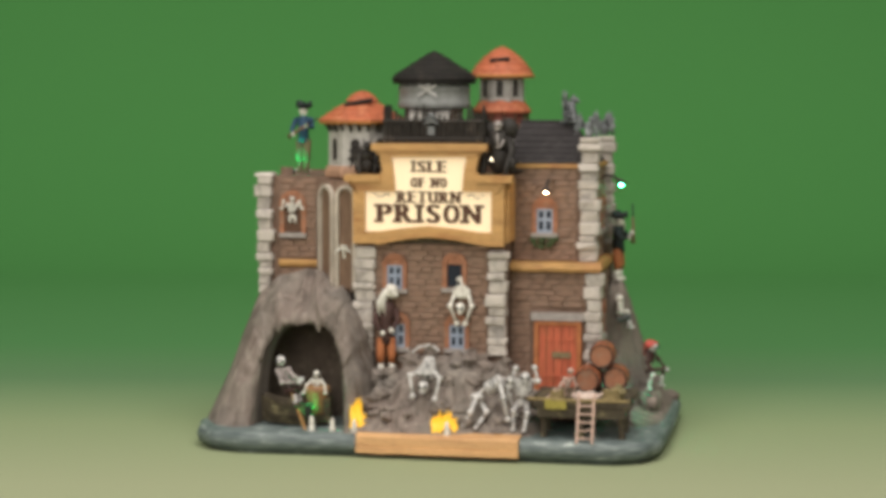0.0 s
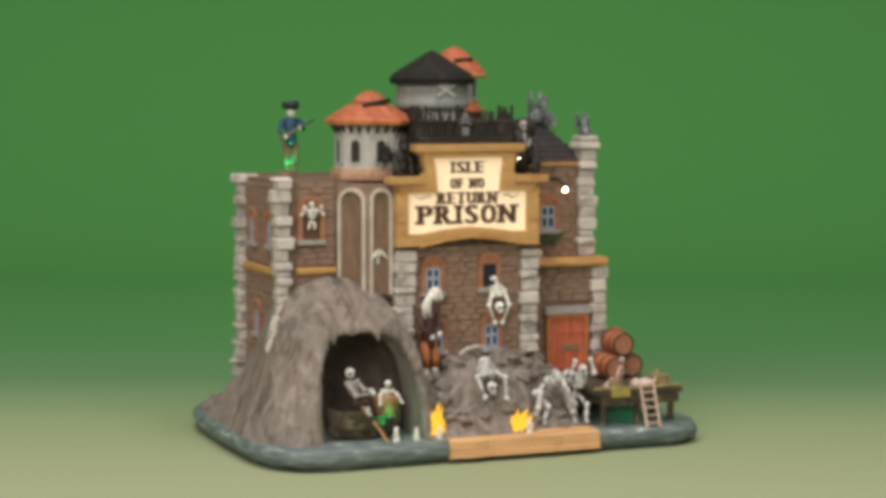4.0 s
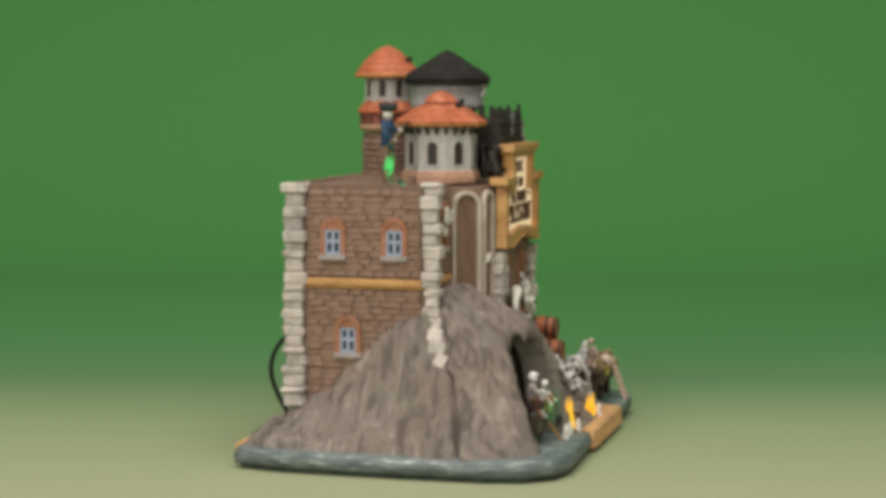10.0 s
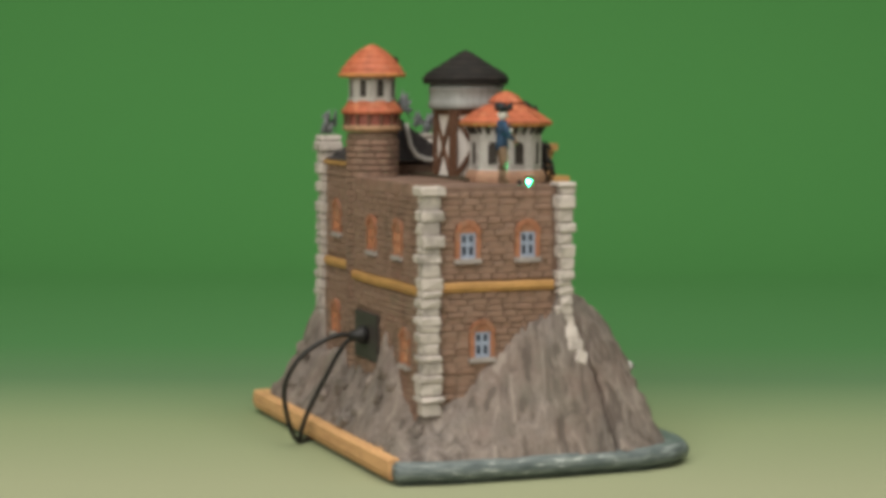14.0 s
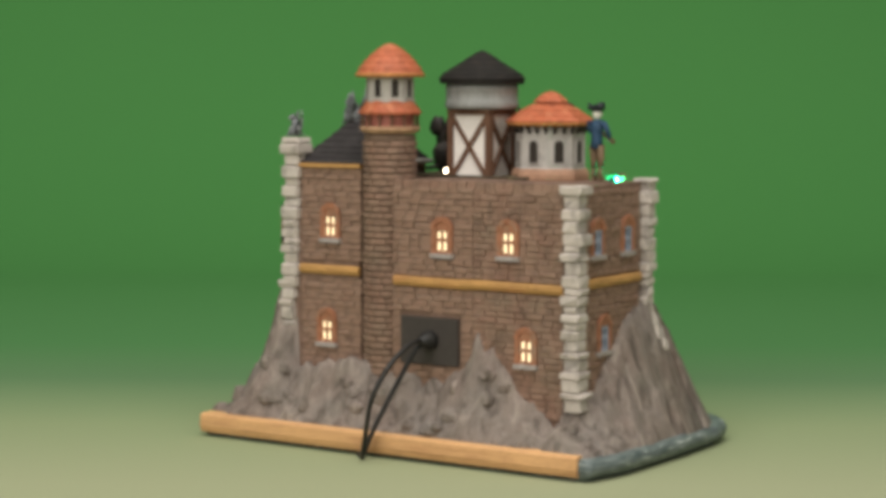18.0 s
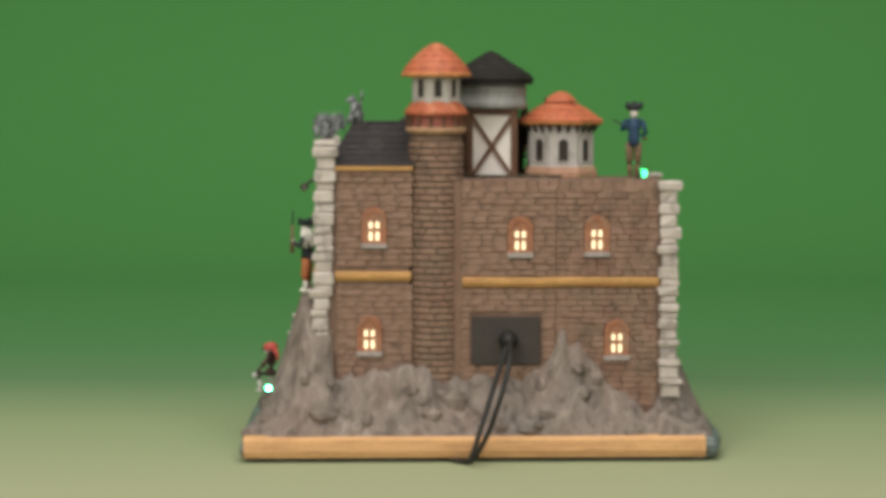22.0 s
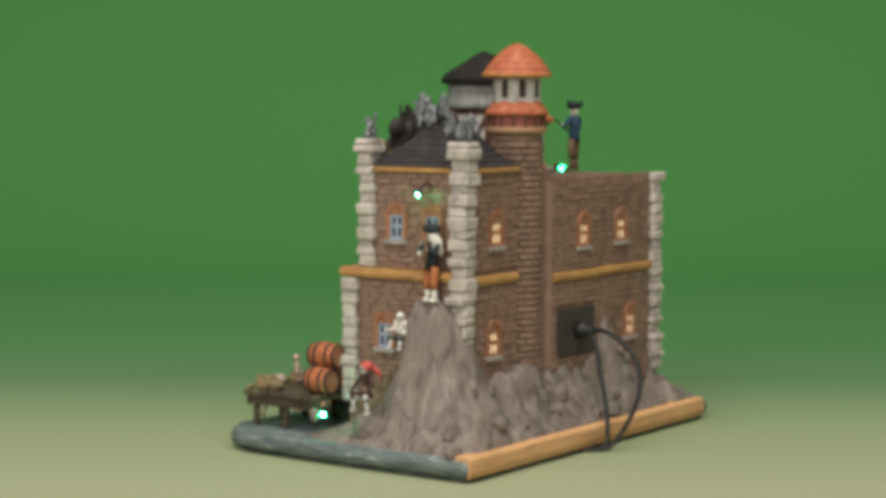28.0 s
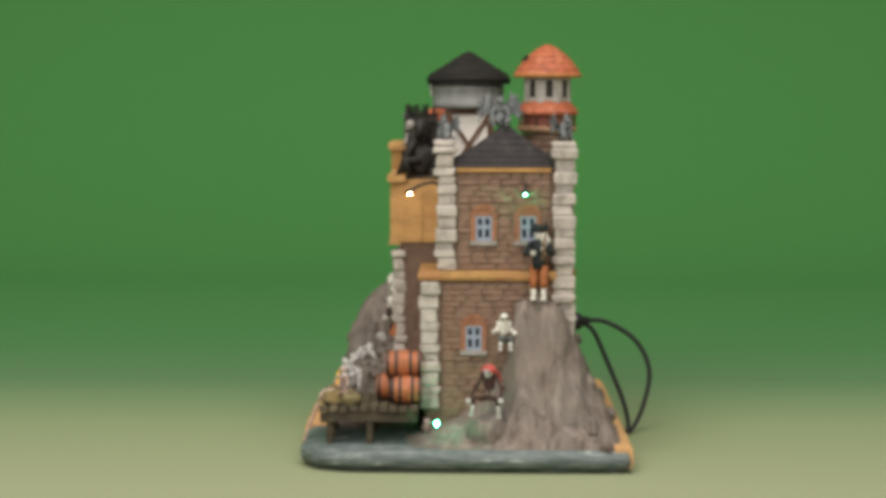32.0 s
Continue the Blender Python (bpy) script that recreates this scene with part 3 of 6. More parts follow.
# ---- windows ----
def window(wall, u, v, w, h, parent=None, lit=False, broken=None):
    """Small square-headed window under a solid brick arch; v is the foot of the opening."""
    top = v + h * 0.84
    b = bmesh.new()
    ring(b, arch(u, v - 1, w + 5, h + 5), arch(u, v - 1, w, h + 2.4), 0.0, 1.9, wall)
    prism(b, [p for p in arch(u, top, w + 0.4, v + h + 1.6 - top) if p[1] >= top], 0.0, 1.5, wall)
    win = part("window", b, M_SURROUND, parent or house, "small window under an orange brick arch" + (", lit from inside" if lit else ""))
    for k in range(7):
        t = math.pi * (k + 0.5) / 7
        r0, r1, cv = w / 2 + 0.3, w / 2 + 2.7, v + h + 1.4 - w / 2
        q = [(u + r * math.cos(t + d), cv + r * math.sin(t + d)) for r, d in ((r0, -0.19), (r1, -0.19), (r1 + 0.25, 0.0), (r1, 0.19), (r0, 0.19))]
        b = bmesh.new()
        prism(b, q, 1.8, 2.4 + rng.uniform(-0.2, 0.35), wall, shrink=0.93)
        part("voussoir", b, M_SURROUND, win)
    b = bmesh.new()
    prism(b, rect(u - w / 2 - 3.0, u + w / 2 + 3.0, v - 3, v - 0.6), 0.0, 2.8, wall, shrink=0.96)
    part("sill", b, M_SILL, win)
    if broken:
        b = bmesh.new()
        prism(b, rect(u - w / 2, u + w / 2, v, top), 0.1, 0.4, wall)
        part("opening", b, broken, win, "broken opening without panes")
        return win
    b = bmesh.new()
    ring(b, rect(u - w / 2, u + w / 2, v - 0.6, top), rect(u - w / 2 + 1.3, u + w / 2 - 1.3, v + 1.0, top - 1.3), 0.2, 1.3, wall)
    prism(b, rect(u - 0.85, u + 0.85, v, top - 0.4), 0.2, 1.25, wall)
    prism(b, rect(u - w / 2 + 0.5, u + w / 2 - 0.5, v + h * 0.38, v + h * 0.38 + 1.9), 0.2, 1.22, wall)
    part("window_frame", b, M_FRAME if not lit else M_SURROUND, win)
    for s in (-1, 1):
        for lo, hi in ((0.03, 0.39), (0.49, 0.8)):
            b = bmesh.new()
            prism(b, rect(u + s * w / 4 - w / 4 + 0.7, u + s * w / 4 + w / 4 - 0.7, v + h * lo, v + h * hi), 0.15, 0.6, wall)
            part("pane", b, M_LIT if lit else M_PANE, win)
    return win


L, B, BR, RU, RL = left(LEFT_X), back(BACK_Y), back(BACK_R), right(RIGHT_U), right(RIGHT_L)
FL, FC, FR, FRL = front(FRONT_L), front(FRONT_C), front(FRONT_R), front(FRONT_RL)
for wall, u, v in ((L, 40, 106), (L, 7.5, 106), (L, 32, 56), (FC, -30.5, 82), (FC, -29, 50), (FC, 4, 50), (RU, 12, 112), (RU, 35, 112), (RL, 7, 55)):
    window(wall, u, v, 8.4, 14.5)
window(FR, 48.5, 112, 9, 15)
window(FC, 2.5, 83, 8.4, 14.5, broken=M_PANE)
window(FL, -92.8, 110, 10, 19, broken=M_TIMBER)
for wall, u, v in ((B, -28.5, 104.5), (B, -69, 105), (B, -80, 50), (BR, 48.5, 109), (BR, 51, 51.5)):
    window(wall, u, v, 8, 14.5, lit=True)


def gap(u, v):
    return (u - 6.6, u + 6.6, v - 2.4, v + 16)


def quoins(name, x0, x1, y0, y1, z0, z1, parent, flare=0.0, cap=0.0):
    """A corner pier of rough squared stones, each a piece of its own."""
    b = bmesh.new()
    box(b, x0 + 1, x1 - 1, y0 + 1, y1 - 1, z0, z1 - 1)
    pier = part(name, b, M_SILL, parent, "corner pier of pale rough stones")
    z = z0
    k = 0
    while z < z1 - 2:
        h = min(rng.uniform(3.4, 7.2), z1 - z)
        o = (0.5 if k % 2 else -0.4) + rng.uniform(-0.4, 0.5) + (cap * max(0.0, 1 - (z1 - z - h) / 12) if cap else 0.6 * (z + h > z1 - 3))
        b = bmesh.new()
        jx, jy = rng.uniform(-0.8, 0.8), rng.uniform(-0.8, 0.8)
        f = flare * max(0.0, 1 - (z - z0) / 30)
        box(b, x0 - o + jx - f, x1 + o + jx, y0 - o + jy - f, y1 + o + jy, z + 0.2, z + h - 0.2)
        bmesh.ops.bevel(b, geom=b.edges[:], offset=0.75, segments=1, affect="EDGES")
        for q in b.verts:
            q.co += 1.1 * Vector((noise.noise(q.co * 0.5), noise.noise(q.co * 0.5 + Vector((7, 0, 0))), 0.4 * noise.noise(q.co * 0.6)))
        part("stone", b, M_QUOIN, pier)
        z += h
        k += 1
    return pier


quoins("corner_pier", -112.8, -105, -16.6, -8.8, 70, 143, house, cap=0.5)
quoins("corner_pier", -112, -102.4, 55, 65.4, 27, 142, house, 1.0)
quoins("corner_pier", -53, -42, -36, -30, 46, 104, house)
quoins("corner_pier", 21, 31, -36, -30, 46, 104, house)
quoins("corner_pier", 67.4, 77.6, -12.6, -2.8, 96, 164, house, cap=0.9)
quoins("corner_pier", 70, 79.8, 48.2, 58.6, 80, 164, house, cap=1.6)
quoins("corner_pier", 72, 81, -20.5, -11, 24, 90.6, house)
quoins("corner_pier", 72.4, 81.4, 49.5, 58.8, 30, 84, house)

# the pier's tail of pale stones leaning into the rock, and the cleft below it
TAIL = [((-106.8, -13.6, 71), 4.4), ((-109.2, -14.8, 65), 4.2), ((-111.4, -16.4, 59), 4.4), ((-113.4, -18.6, 53), 3.6)]
for (c, r) in TAIL:
    b = bmesh.new()
    box(b, -5.5, 5.5, -r, r, -3.8, 3.8)
    bmesh.ops.bevel(b, geom=b.edges[:], offset=1.1, segments=1, affect="EDGES")
    for q in b.verts:
        q.co += 0.7 * Vector((noise.noise(q.co * 0.4 + Vector(c)), noise.noise(q.co * 0.4), noise.noise(q.co * 0.5 + Vector((3, 0, c[2])))))
    b.transform(Matrix.Translation(c) @ Matrix.Rotation(radians(12 + 40 * noise.noise(Vector(c) * 0.37)), 4, "X") @ Matrix.Rotation(radians(16), 4, "Y"))
    part("stone", b, M_QUOIN, rock, "pale stone half sunk in the rock")

# ---- bands and ledges ----
def band(wall, u0, u1, v, h, depth, label="ochre moulded string course"):
    b = bmesh.new()
    k = max(2, int((u1 - u0) / 8))
    for i in range(k):
        a, c = u0 + (u1 - u0) * i / k, u0 + (u1 - u0) * (i + 1) / k
        pr = [(v - h / 2, 0.0), (v - h / 2, depth * 0.6), (v - h * 0.1, depth), (v + h * 0.3, depth * 0.9), (v + h / 2, depth * 0.5), (v + h / 2, 0.0)]
        w = [0.5 * noise.noise(Vector((t * 0.07, v, 0))) for t in (a, c)]
        vs = [wall(a, z + w[0], d) for z, d in pr] + [wall(c, z + w[1], d) for z, d in pr]
        faces_from(b, vs, [(j, j + 1, j + 7, j + 6) for j in range(5)] + ([tuple(range(6))] if i == 0 else []) + ([tuple(range(6, 12))] if i == k - 1 else []))
    bmesh.ops.remove_doubles(b, verts=b.verts, dist=0.01)
    return part("string_course", b, M_BAND, house, label)


band(L, -7, 55, 91, 5, 2.6)
band(B, -102, 2, 88.5, 5, 2.6)
band(BR, 29, 69, 91, 5, 2.6)
band(FL, -101, -79, 92.5, 4, 2.2)
b = bmesh.new()
box(b, 31, 80.4, -21.5, 50, 91, 92.6)
box(b, 30.5, 81.2, -22.4, 50.5, 92.6, 95.8, top=0.97)
part("ledge", b, M_BAND, house, "ochre ledge between the two storeys")

# ---- roofs ----
def eaves(b, x0, x1, y0, y1, z):
    box(b, x0, x1, y0, y1, z, z + 2.2)


bm = bmesh.new()
eaves(bm, 31, 68, -11.5, -3, 147)
eaves(bm, 76 - 9, 77, -2, 47, 147)
eaves(bm, 28, 69, 50, 58, 147)
part("eave", bm, M_BAND, house, "ochre eave moulding under the slate roof")


def hip_roof(x0, x1, y0, y1, z0, z1, rx0, rx1, ry):
    """Hipped slate roof built of overlapping courses."""
    b = bmesh.new()
    k = 7
    for i in range(k):
        s0, s1 = i / k, (i + 1) / k + 0.03
        def at(s):
            s = min(s, 1.0)
            bow = 1.6 * math.sin(math.pi * s)
            return [(x0 + (rx0 - x0) * s, y0 + (ry - y0) * s, z0 + (z1 - z0) * s - bow), (x1 + (rx1 - x1) * s, y0 + (ry - y0) * s, z0 + (z1 - z0) * s - bow),
                    (x1 + (rx1 - x1) * s, y1 + (ry - y1) * s, z0 + (z1 - z0) * s - bow), (x0 + (rx0 - x0) * s, y1 + (ry - y1) * s, z0 + (z1 - z0) * s - bow)]
        lo, hi = at(s0), at(s1)
        lo2 = [(p[0], p[1], p[2] + 0.8) for p in lo]
        v = lo + lo2 + hi
        faces_from(b, v, [(j, (j + 1) % 4, 4 + (j + 1) % 4, 4 + j) for j in range(4)] + [(4 + j, 4 + (j + 1) % 4, 8 + (j + 1) % 4, 8 + j) for j in range(4)])
    tube(b, [(rx0, ry, z1), (rx1, ry, z1)], 1.1)
    return part("slate_roof", b, M_SLATE, house, "dark slate hipped roof")


hip_roof(26, 75.5, -10.5, 57, 149, 171.5, 30, 60, 24)


def shingle_cone(name, parent, cx, cy, rings, n, mat, label, sides=None, turn=0.0):
    """A cone roof in stepped rows, each tile edge slightly uneven."""
    b = bmesh.new()
    m = sides or n
    for (r0, z0), (r1, z1) in zip(rings, rings[1:]):
        rows = []
        for r, z in ((r0, z0 - 0.5), (r0, z0 + 0.25), (max(r1 - 0.35, 0.05), z1 + 0.1)):
            rows.append([b.verts.new((cx + r * (1 + 0.012 * noise.noise(Vector((i * 1.7, z, cx)))) * math.cos(turn + 2 * math.pi * i / m),
                                      cy + r * (1 + 0.012 * noise.noise(Vector((i * 1.7, z, cy)))) * math.sin(turn + 2 * math.pi * i / m),
                                      z + 0.18 * noise.noise(Vector((i * 2.3, r, 1))))) for i in range(m)])
        for a, c in zip(rows, rows[1:]):
            for i in range(m):
                b.faces.new((a[i], a[(i + 1) % m], c[(i + 1) % m], c[i]))
    return part(name, b, mat, parent, label)


# black-roofed water tower on timber legs
bm = bmesh.new()
lathe(bm, -16, 4, [(19.3, 179), (20.2, 180), (20.2, 183), (19.8, 183.4), (19.8, 189), (20.2, 189.4), (20.2, 190.4), (19.8, 190.8), (19.8, 194.5)], 40)
tank_tower = part("tank_tower", bm, M_TANK, house, "round grey metal tank under a charcoal cone roof", True)
shingle_cone("roof", tank_tower, -16, 4, [(23.2, 193), (23.8, 195.4), (22.2, 197.8), (18.6, 200.2), (13.8, 203), (9.2, 206), (4.6, 208.9), (0.1, 211)], 28, M_BLACK, "charcoal shingled cone roof")
bm = bmesh.new()
box(bm, -28, -4, -8, 16, 141, 180)
part("timber_shaft", bm, M_SHAFT, tank_tower, "white plastered shaft")
for wall, u0, u1 in ((back(16), -29, -3), (left(-28), -9, 17), (right(-4), -9, 17)):
    for k, pts in enumerate(([(u0, 141), (u0 + 2.6, 141), (u1, 176), (u1 - 2.6, 176)], [(u1, 141), (u1 - 2.6, 141), (u0, 176), (u0 + 2.6, 176)], rect(u0, u0 + 2.6, 141, 180),
                             rect(u1 - 2.6, u1, 141, 180), rect(u0, u1, 176, 180))):
        b = bmesh.new()
        prism(b, pts, 0.0, 1.6 + 0.15 * k, wall)
        part("brace", b, M_TIMBER, tank_tower)
b = bmesh.new()
for s in (-1, 1):
    tube(b, [(-16 + 5 * s, -16.6, 186), (-16 - 5 * s, -16.6, 192)], 0.7)
ball(b, (-16, -16.9, 191.2), 2.3, stretch=(1, 0.6, 1.15))
for s in (-1, 1):
    ball(b, (-16 + 0.9 * s, -18.1, 191.4), 0.6, 1, n=6)
part("crest", b, [M_GREYBONE, M_HAT_HOLLOW], tank_tower, "small pale crossed-bones crest")

# orange-capped round turret against the back wall
TX, TY = 15.5, 47.0
bm = bmesh.new()
z = 8.0
rows = []
while z < 165:
    o = 0.35 * noise.noise(Vector((z, 0, 0)))
    rows += [(13.2 + o, z), (14.0 + o, z + 0.5), (14.0 + o, z + 2.9), (13.2 + o, z + 3.4)]
    z += 3.5
lathe(bm, TX, TY, rows, 36)
turret = part("turret", bm, painted("turret_masonry", (0.165, 0.108, 0.075), 0.8, grain=0.006, spread=0.35), house, "round brown stone turret with an orange cap")
bm = bmesh.new()
lathe(bm, TX, TY, [(14, 166), (15.6, 167.2), (16.2, 168), (16.2, 169.4), (15, 169.8)], 36)
part("gallery_floor", bm, painted("pinkish_gallery_edge", (0.42, 0.25, 0.15), 0.6), turret, "pinkish corbelled gallery floor")
bm = bmesh.new()
lathe(bm, TX, TY, [(13.6, 169.5), (13.6, 178)], 36)
part("gallery_wall", bm, painted("gallery_red", (0.3, 0.1, 0.075), 0.6), turret)
for i in range(14):
    a = 2 * math.pi * i / 14
    b = bmesh.new()
    lathe(b, TX + 15.2 * math.cos(a), TY + 15.2 * math.sin(a), [(0.9, 169.5), (0.7, 171), (0.7, 175), (1.0, 177)], 6)
    part("baluster", b, M_TIMBER, turret)
bm = bmesh.new()
lathe(bm, TX, TY, [(16.9, 176.2), (17.1, 177.6), (12.6, 183.5)], 30)
part("skirt_roof", bm, M_ORANGE, turret, "low orange skirt roof")
bm = bmesh.new()
lathe(bm, TX, TY, [(12.8, 182.5), (12.8, 198)], 8, turn=radians(-20))
lathe(bm, TX, TY, [(13.6, 182.6), (13.6, 184.2), (12.8, 184.7)], 8, turn=radians(-20))
drum = part("drum", bm, M_WHITE, turret, "whitewashed drum with arched openings")


M_DARKPANE = painted("brown_black_opening", (0.03, 0.023, 0.018), 0.5)


def drum_windows(parent, cx, cy, r, n, turn, v, w, h):
    ap = r * math.cos(math.pi / n)
    for i in range(n):
        a = turn + math.pi / n + 2 * math.pi * i / n
        ux, uy = -math.sin(a), math.cos(a)
        wall = lambda u, z, d: (cx + (ap + d) * math.cos(a) + u * ux, cy + (ap + d) * math.sin(a) + u * uy, z)
        b = bmesh.new()
        ring(b, arch(0, v - 0.6, w + 2.0, h + 1.8), arch(0, v, w, h), 0.0, 0.7, wall, 0)
        prism(b, arch(0, v, w, h), 0.0, 0.25, wall, 1)
        part("arched_window", b, [M_WHITE, M_DARKPANE], parent)


drum_windows(turret, TX, TY, 12.8, 8, radians(-20), 185.5, 4.0, 9.6)
shingle_cone("cap", turret, TX, TY, [(18.7, 197.2), (17.0, 200.6), (14.4, 204), (11.3, 207.4), (7.8, 210.4), (4, 212.9), (0.1, 214.2)], 30, M_ORANGE, "orange shingled cap")
bm = bmesh.new()
lathe(bm, TX, TY, [(18.0, 196.2), (18.8, 197), (18.8, 198.1), (18.0, 198.3)], 30)
part("cap_rim", bm, M_ROOF_EDGE, turret)
b = bmesh.new()
tube(b, [(TX - 5, TY - 12.4, 205.6), (TX + 6, TY - 11.6, 206.8)], 1.5)
part("vent", b, M_BLACK, turret, "dark slot in the roof")

# orange-roofed octagonal lookout
OX, OY = -55.5, -3.0
T8 = math.pi / 8
bm = bmesh.new()
lathe(bm, OX, OY, [(20.5, 141), (20.5, 144), (19.6, 147), (19, 148), (19, 171)], 8, turn=T8)
lookout = part("lookout", bm, M_WHITE, house, "whitewashed octagonal lookout with an orange roof")
bm = bmesh.new()
lathe(bm, OX, OY, [(20.9, 140.8), (21.3, 142), (21.3, 144.4), (20, 147.4)], 8, turn=T8, cap=False)
part("plinth", bm, painted("pink_plinth", (0.4, 0.23, 0.15), 0.6), lookout)
drum_windows(lookout, OX, OY, 19, 8, T8, 150.5, 5.4, 12)
for i in range(24):
    a = 2 * math.pi * (i + 0.5) / 24
    b = bmesh.new()
    c, s = math.cos(a), math.sin(a)
    r0 = 18.2
    tube(b, [(OX + r0 * c, OY + r0 * s, 166.5), (OX + (r0 + 3.4) * c, OY + (r0 + 3.4) * s, 172)], 1.0, 5)
    part("bracket", b, M_GARG, lookout)
bm = bmesh.new()
lathe(bm, OX, OY, [(23.6, 170.4), (24.6, 171.4), (24.6, 173), (23, 173.4)], 8, turn=T8)
part("roof_rim", bm, M_ROOF_EDGE, lookout)
shingle_cone("roof", lookout, OX, OY, [(24.8, 172.6), (20.8, 175.4), (16.4, 178.4), (11.8, 181.0), (6.5, 182.8)], 8, M_ORANGE, "orange pavilion roof", 8, T8)
# black collar in place of the shadow gap beneath the raised cap
b = bmesh.new()
lathe(b, OX, OY, [(7.4, 180.5), (7.2, 183.8)], 8, turn=T8)
part("shadow_collar", b, M_BLACK, lookout, "black collar standing for the shadow gap under the roof's cap")
b = bmesh.new()
tube(b, [(OX - 7.5, OY - 10.6, 180.6), (OX, OY - 11.2, 182.2), (OX + 8, OY - 9.2, 183.6)], 1.5)
part("vent", b, M_BLACK, lookout, "dark slot in the roof")
shingle_cone("roof_cap", lookout, OX, OY, [(9.4, 183.2), (7.2, 185.6), (4, 187.7), (0.1, 188.8)], 8, M_ORANGE, "small raised orange cap", 8, T8)
b = bmesh.new()
tube(b, [(25.6, 23.2, 170.6), (25.4, 22.4, 165.5), (25.2, 20.6, 157.5), (25.2, 17, 152.2), (25.2, 11, 149.8), (25.2, -8, 149.2)], 1.4, 8)
part("verge", b, M_WHITE, house, "pale curved coping on the slate roof's edge", True)

# parapet tops behind the walls
bm = bmesh.new()
box(bm, -106, 2.8, 56.5, 61.5, 137, 142)
parapet = part("parapet", bm, M_MORTAR, house, "uneven brown parapet")
for i in range(19):
    x0 = -106 + 5.7 * i
    h = 142 + 1.6 * noise.noise(Vector((x0 * 0.2, 1, 0)))
    b = bmesh.new()
    box(b, x0 + 0.2, x0 + 5.5, 56.8, 62.4, 138, h, top=0.93)
    part("coping_stone", b, M_BRICK_ONE, parapet)
bm = bmesh.new()
box(bm, -54, 30, -31, 20, 141.6, 143)
part("roof_deck", bm, M_DARKWOOD, house, "dark deck behind the sign")

# ---- sign ----
SY = -34.0
OUT = [(-53, 106), (-53, 139), (-56, 139.4), (-56, 143), (-38.5, 143), (-36.5, 146), (-38.5, 155), (-40.5, 155.4), (-40.5, 159.4), (18.5, 159.8), (18.5, 156),
       (16.5, 155.6), (14.5, 146), (16.5, 143.4), (33, 143.6), (33, 140), (30, 139.6), (30, 106.4), (20, 106.6), (4, 109.5), (-11.5, 111), (-26, 109.2), (-40, 106.4)]
INN = [(-46.5, 112.5), (-46.5, 128), (-46.5, 130), (-46.5, 134.2), (-29.8, 134.4), (-30.3, 141), (-31.1, 148), (-31.5, 150), (-32, 153), (9.2, 153.4), (9.2, 150.5),
       (8.4, 148), (7.7, 141), (7.2, 134.8), (23.2, 134.8), (23.2, 131), (23.2, 128), (23.2, 113), (16, 113), (4, 114.8), (-11.5, 116), (-26, 114.6), (-38, 112.8)]
S = front(SY)
bm = bmesh.new()
ring(bm, OUT, INN, -1.5, 4.2, S)
sign = part("sign", bm, M_TRIM, house, "ochre-framed cream signboard, lit from behind")
bm = bmesh.new()
prism(bm, INN, -1.0, 1.2, S)
part("panel", bm, M_CREAM, sign, "warm cream lit panel")
bm = bmesh.new()
for u0, u1, v in ((-42.5, 20.5, 158.2), (-57.5, -37.5, 141.2), (15.5, 34.5, 141.4)):
    prism(bm, rect(u0, u1, v - 1.6, v + 2.2), -4.0, 5.6, S)
part("cornice", bm, M_TRIM, sign, "moulded ochre cornice")
bm = bmesh.new()
for a, c in zip(OUT[-6:-1] + OUT[:1], OUT[-5:] ):
    prism(bm, [a, c, (c[0], c[1] - 0.8), (a[0], a[1] - 0.8)], -1.5, 5.2, S)
part("apron", bm, M_TRIM, sign, "bowed ochre lower moulding")
b = bmesh.new()
box(b, -52, 29, -34, -26, 106.5, 139)
box(b, -37, 15, -34, -26, 139, 157)
part("sign_back", b, M_DARKWOOD, sign, "dark wooden back")


b = bmesh.new()
box(b, 29.4, 31.2, -33, -10.6, 107, 141)
for y in (-32, -22, -12.4):
    box(b, 31.1, 32.1, y - 1.2, y + 1.2, 107.4, 140.6)
part("sign_side", b, M_TRIM, sign, "ochre boarded side of the sign's box")

# stems of each letter: (place across the letter, at the foot or the cap)
STEMS = {"I": ((0.5, 0), (0.5, 1)), "S": (), "L": ((0.14, 0), (0.14, 1)), "E": ((0.12, 0), (0.12, 1)), "O": (), "F": ((0.14, 0), (0.14, 1)), "N": ((0.1, 0), (0.1, 1), (0.9, 1)),
         "R": ((0.14, 0), (0.14, 1), (0.92, 0)), "T": ((0.5, 0),), "U": ((0.12, 1), (0.88, 1)), "P": ((0.14, 0), (0.14, 1))}
WIDTH = {"I": 0.5, "S": 0.85, "L": 0.85, "E": 0.9, "O": 1.0, "F": 0.9, "N": 1.1, "R": 1.05, "T": 1.0, "U": 1.05, "P": 0.95, " ": 0.55}


def letter_mesh(c):
    cu = bpy.data.curves.new("lettering", "FONT")
    cu.body, cu.size, cu.extrude = c, 1.0, 0.05
    ob = new("lettering", cu)
    me = bpy.data.meshes.new_from_object(ob.evaluated_get(bpy.context.evaluated_depsgraph_get()))
    bpy.data.objects.remove(ob)
    xs, ys = [v.co.x for v in me.vertices], [v.co.y for v in me.vertices]
    me.transform(Matrix.Diagonal((1 / (max(xs) - min(xs)), 1 / (max(ys) - min(ys)), 1, 1)) @ Matrix.Translation((-min(xs), -min(ys), 0)))
    return me


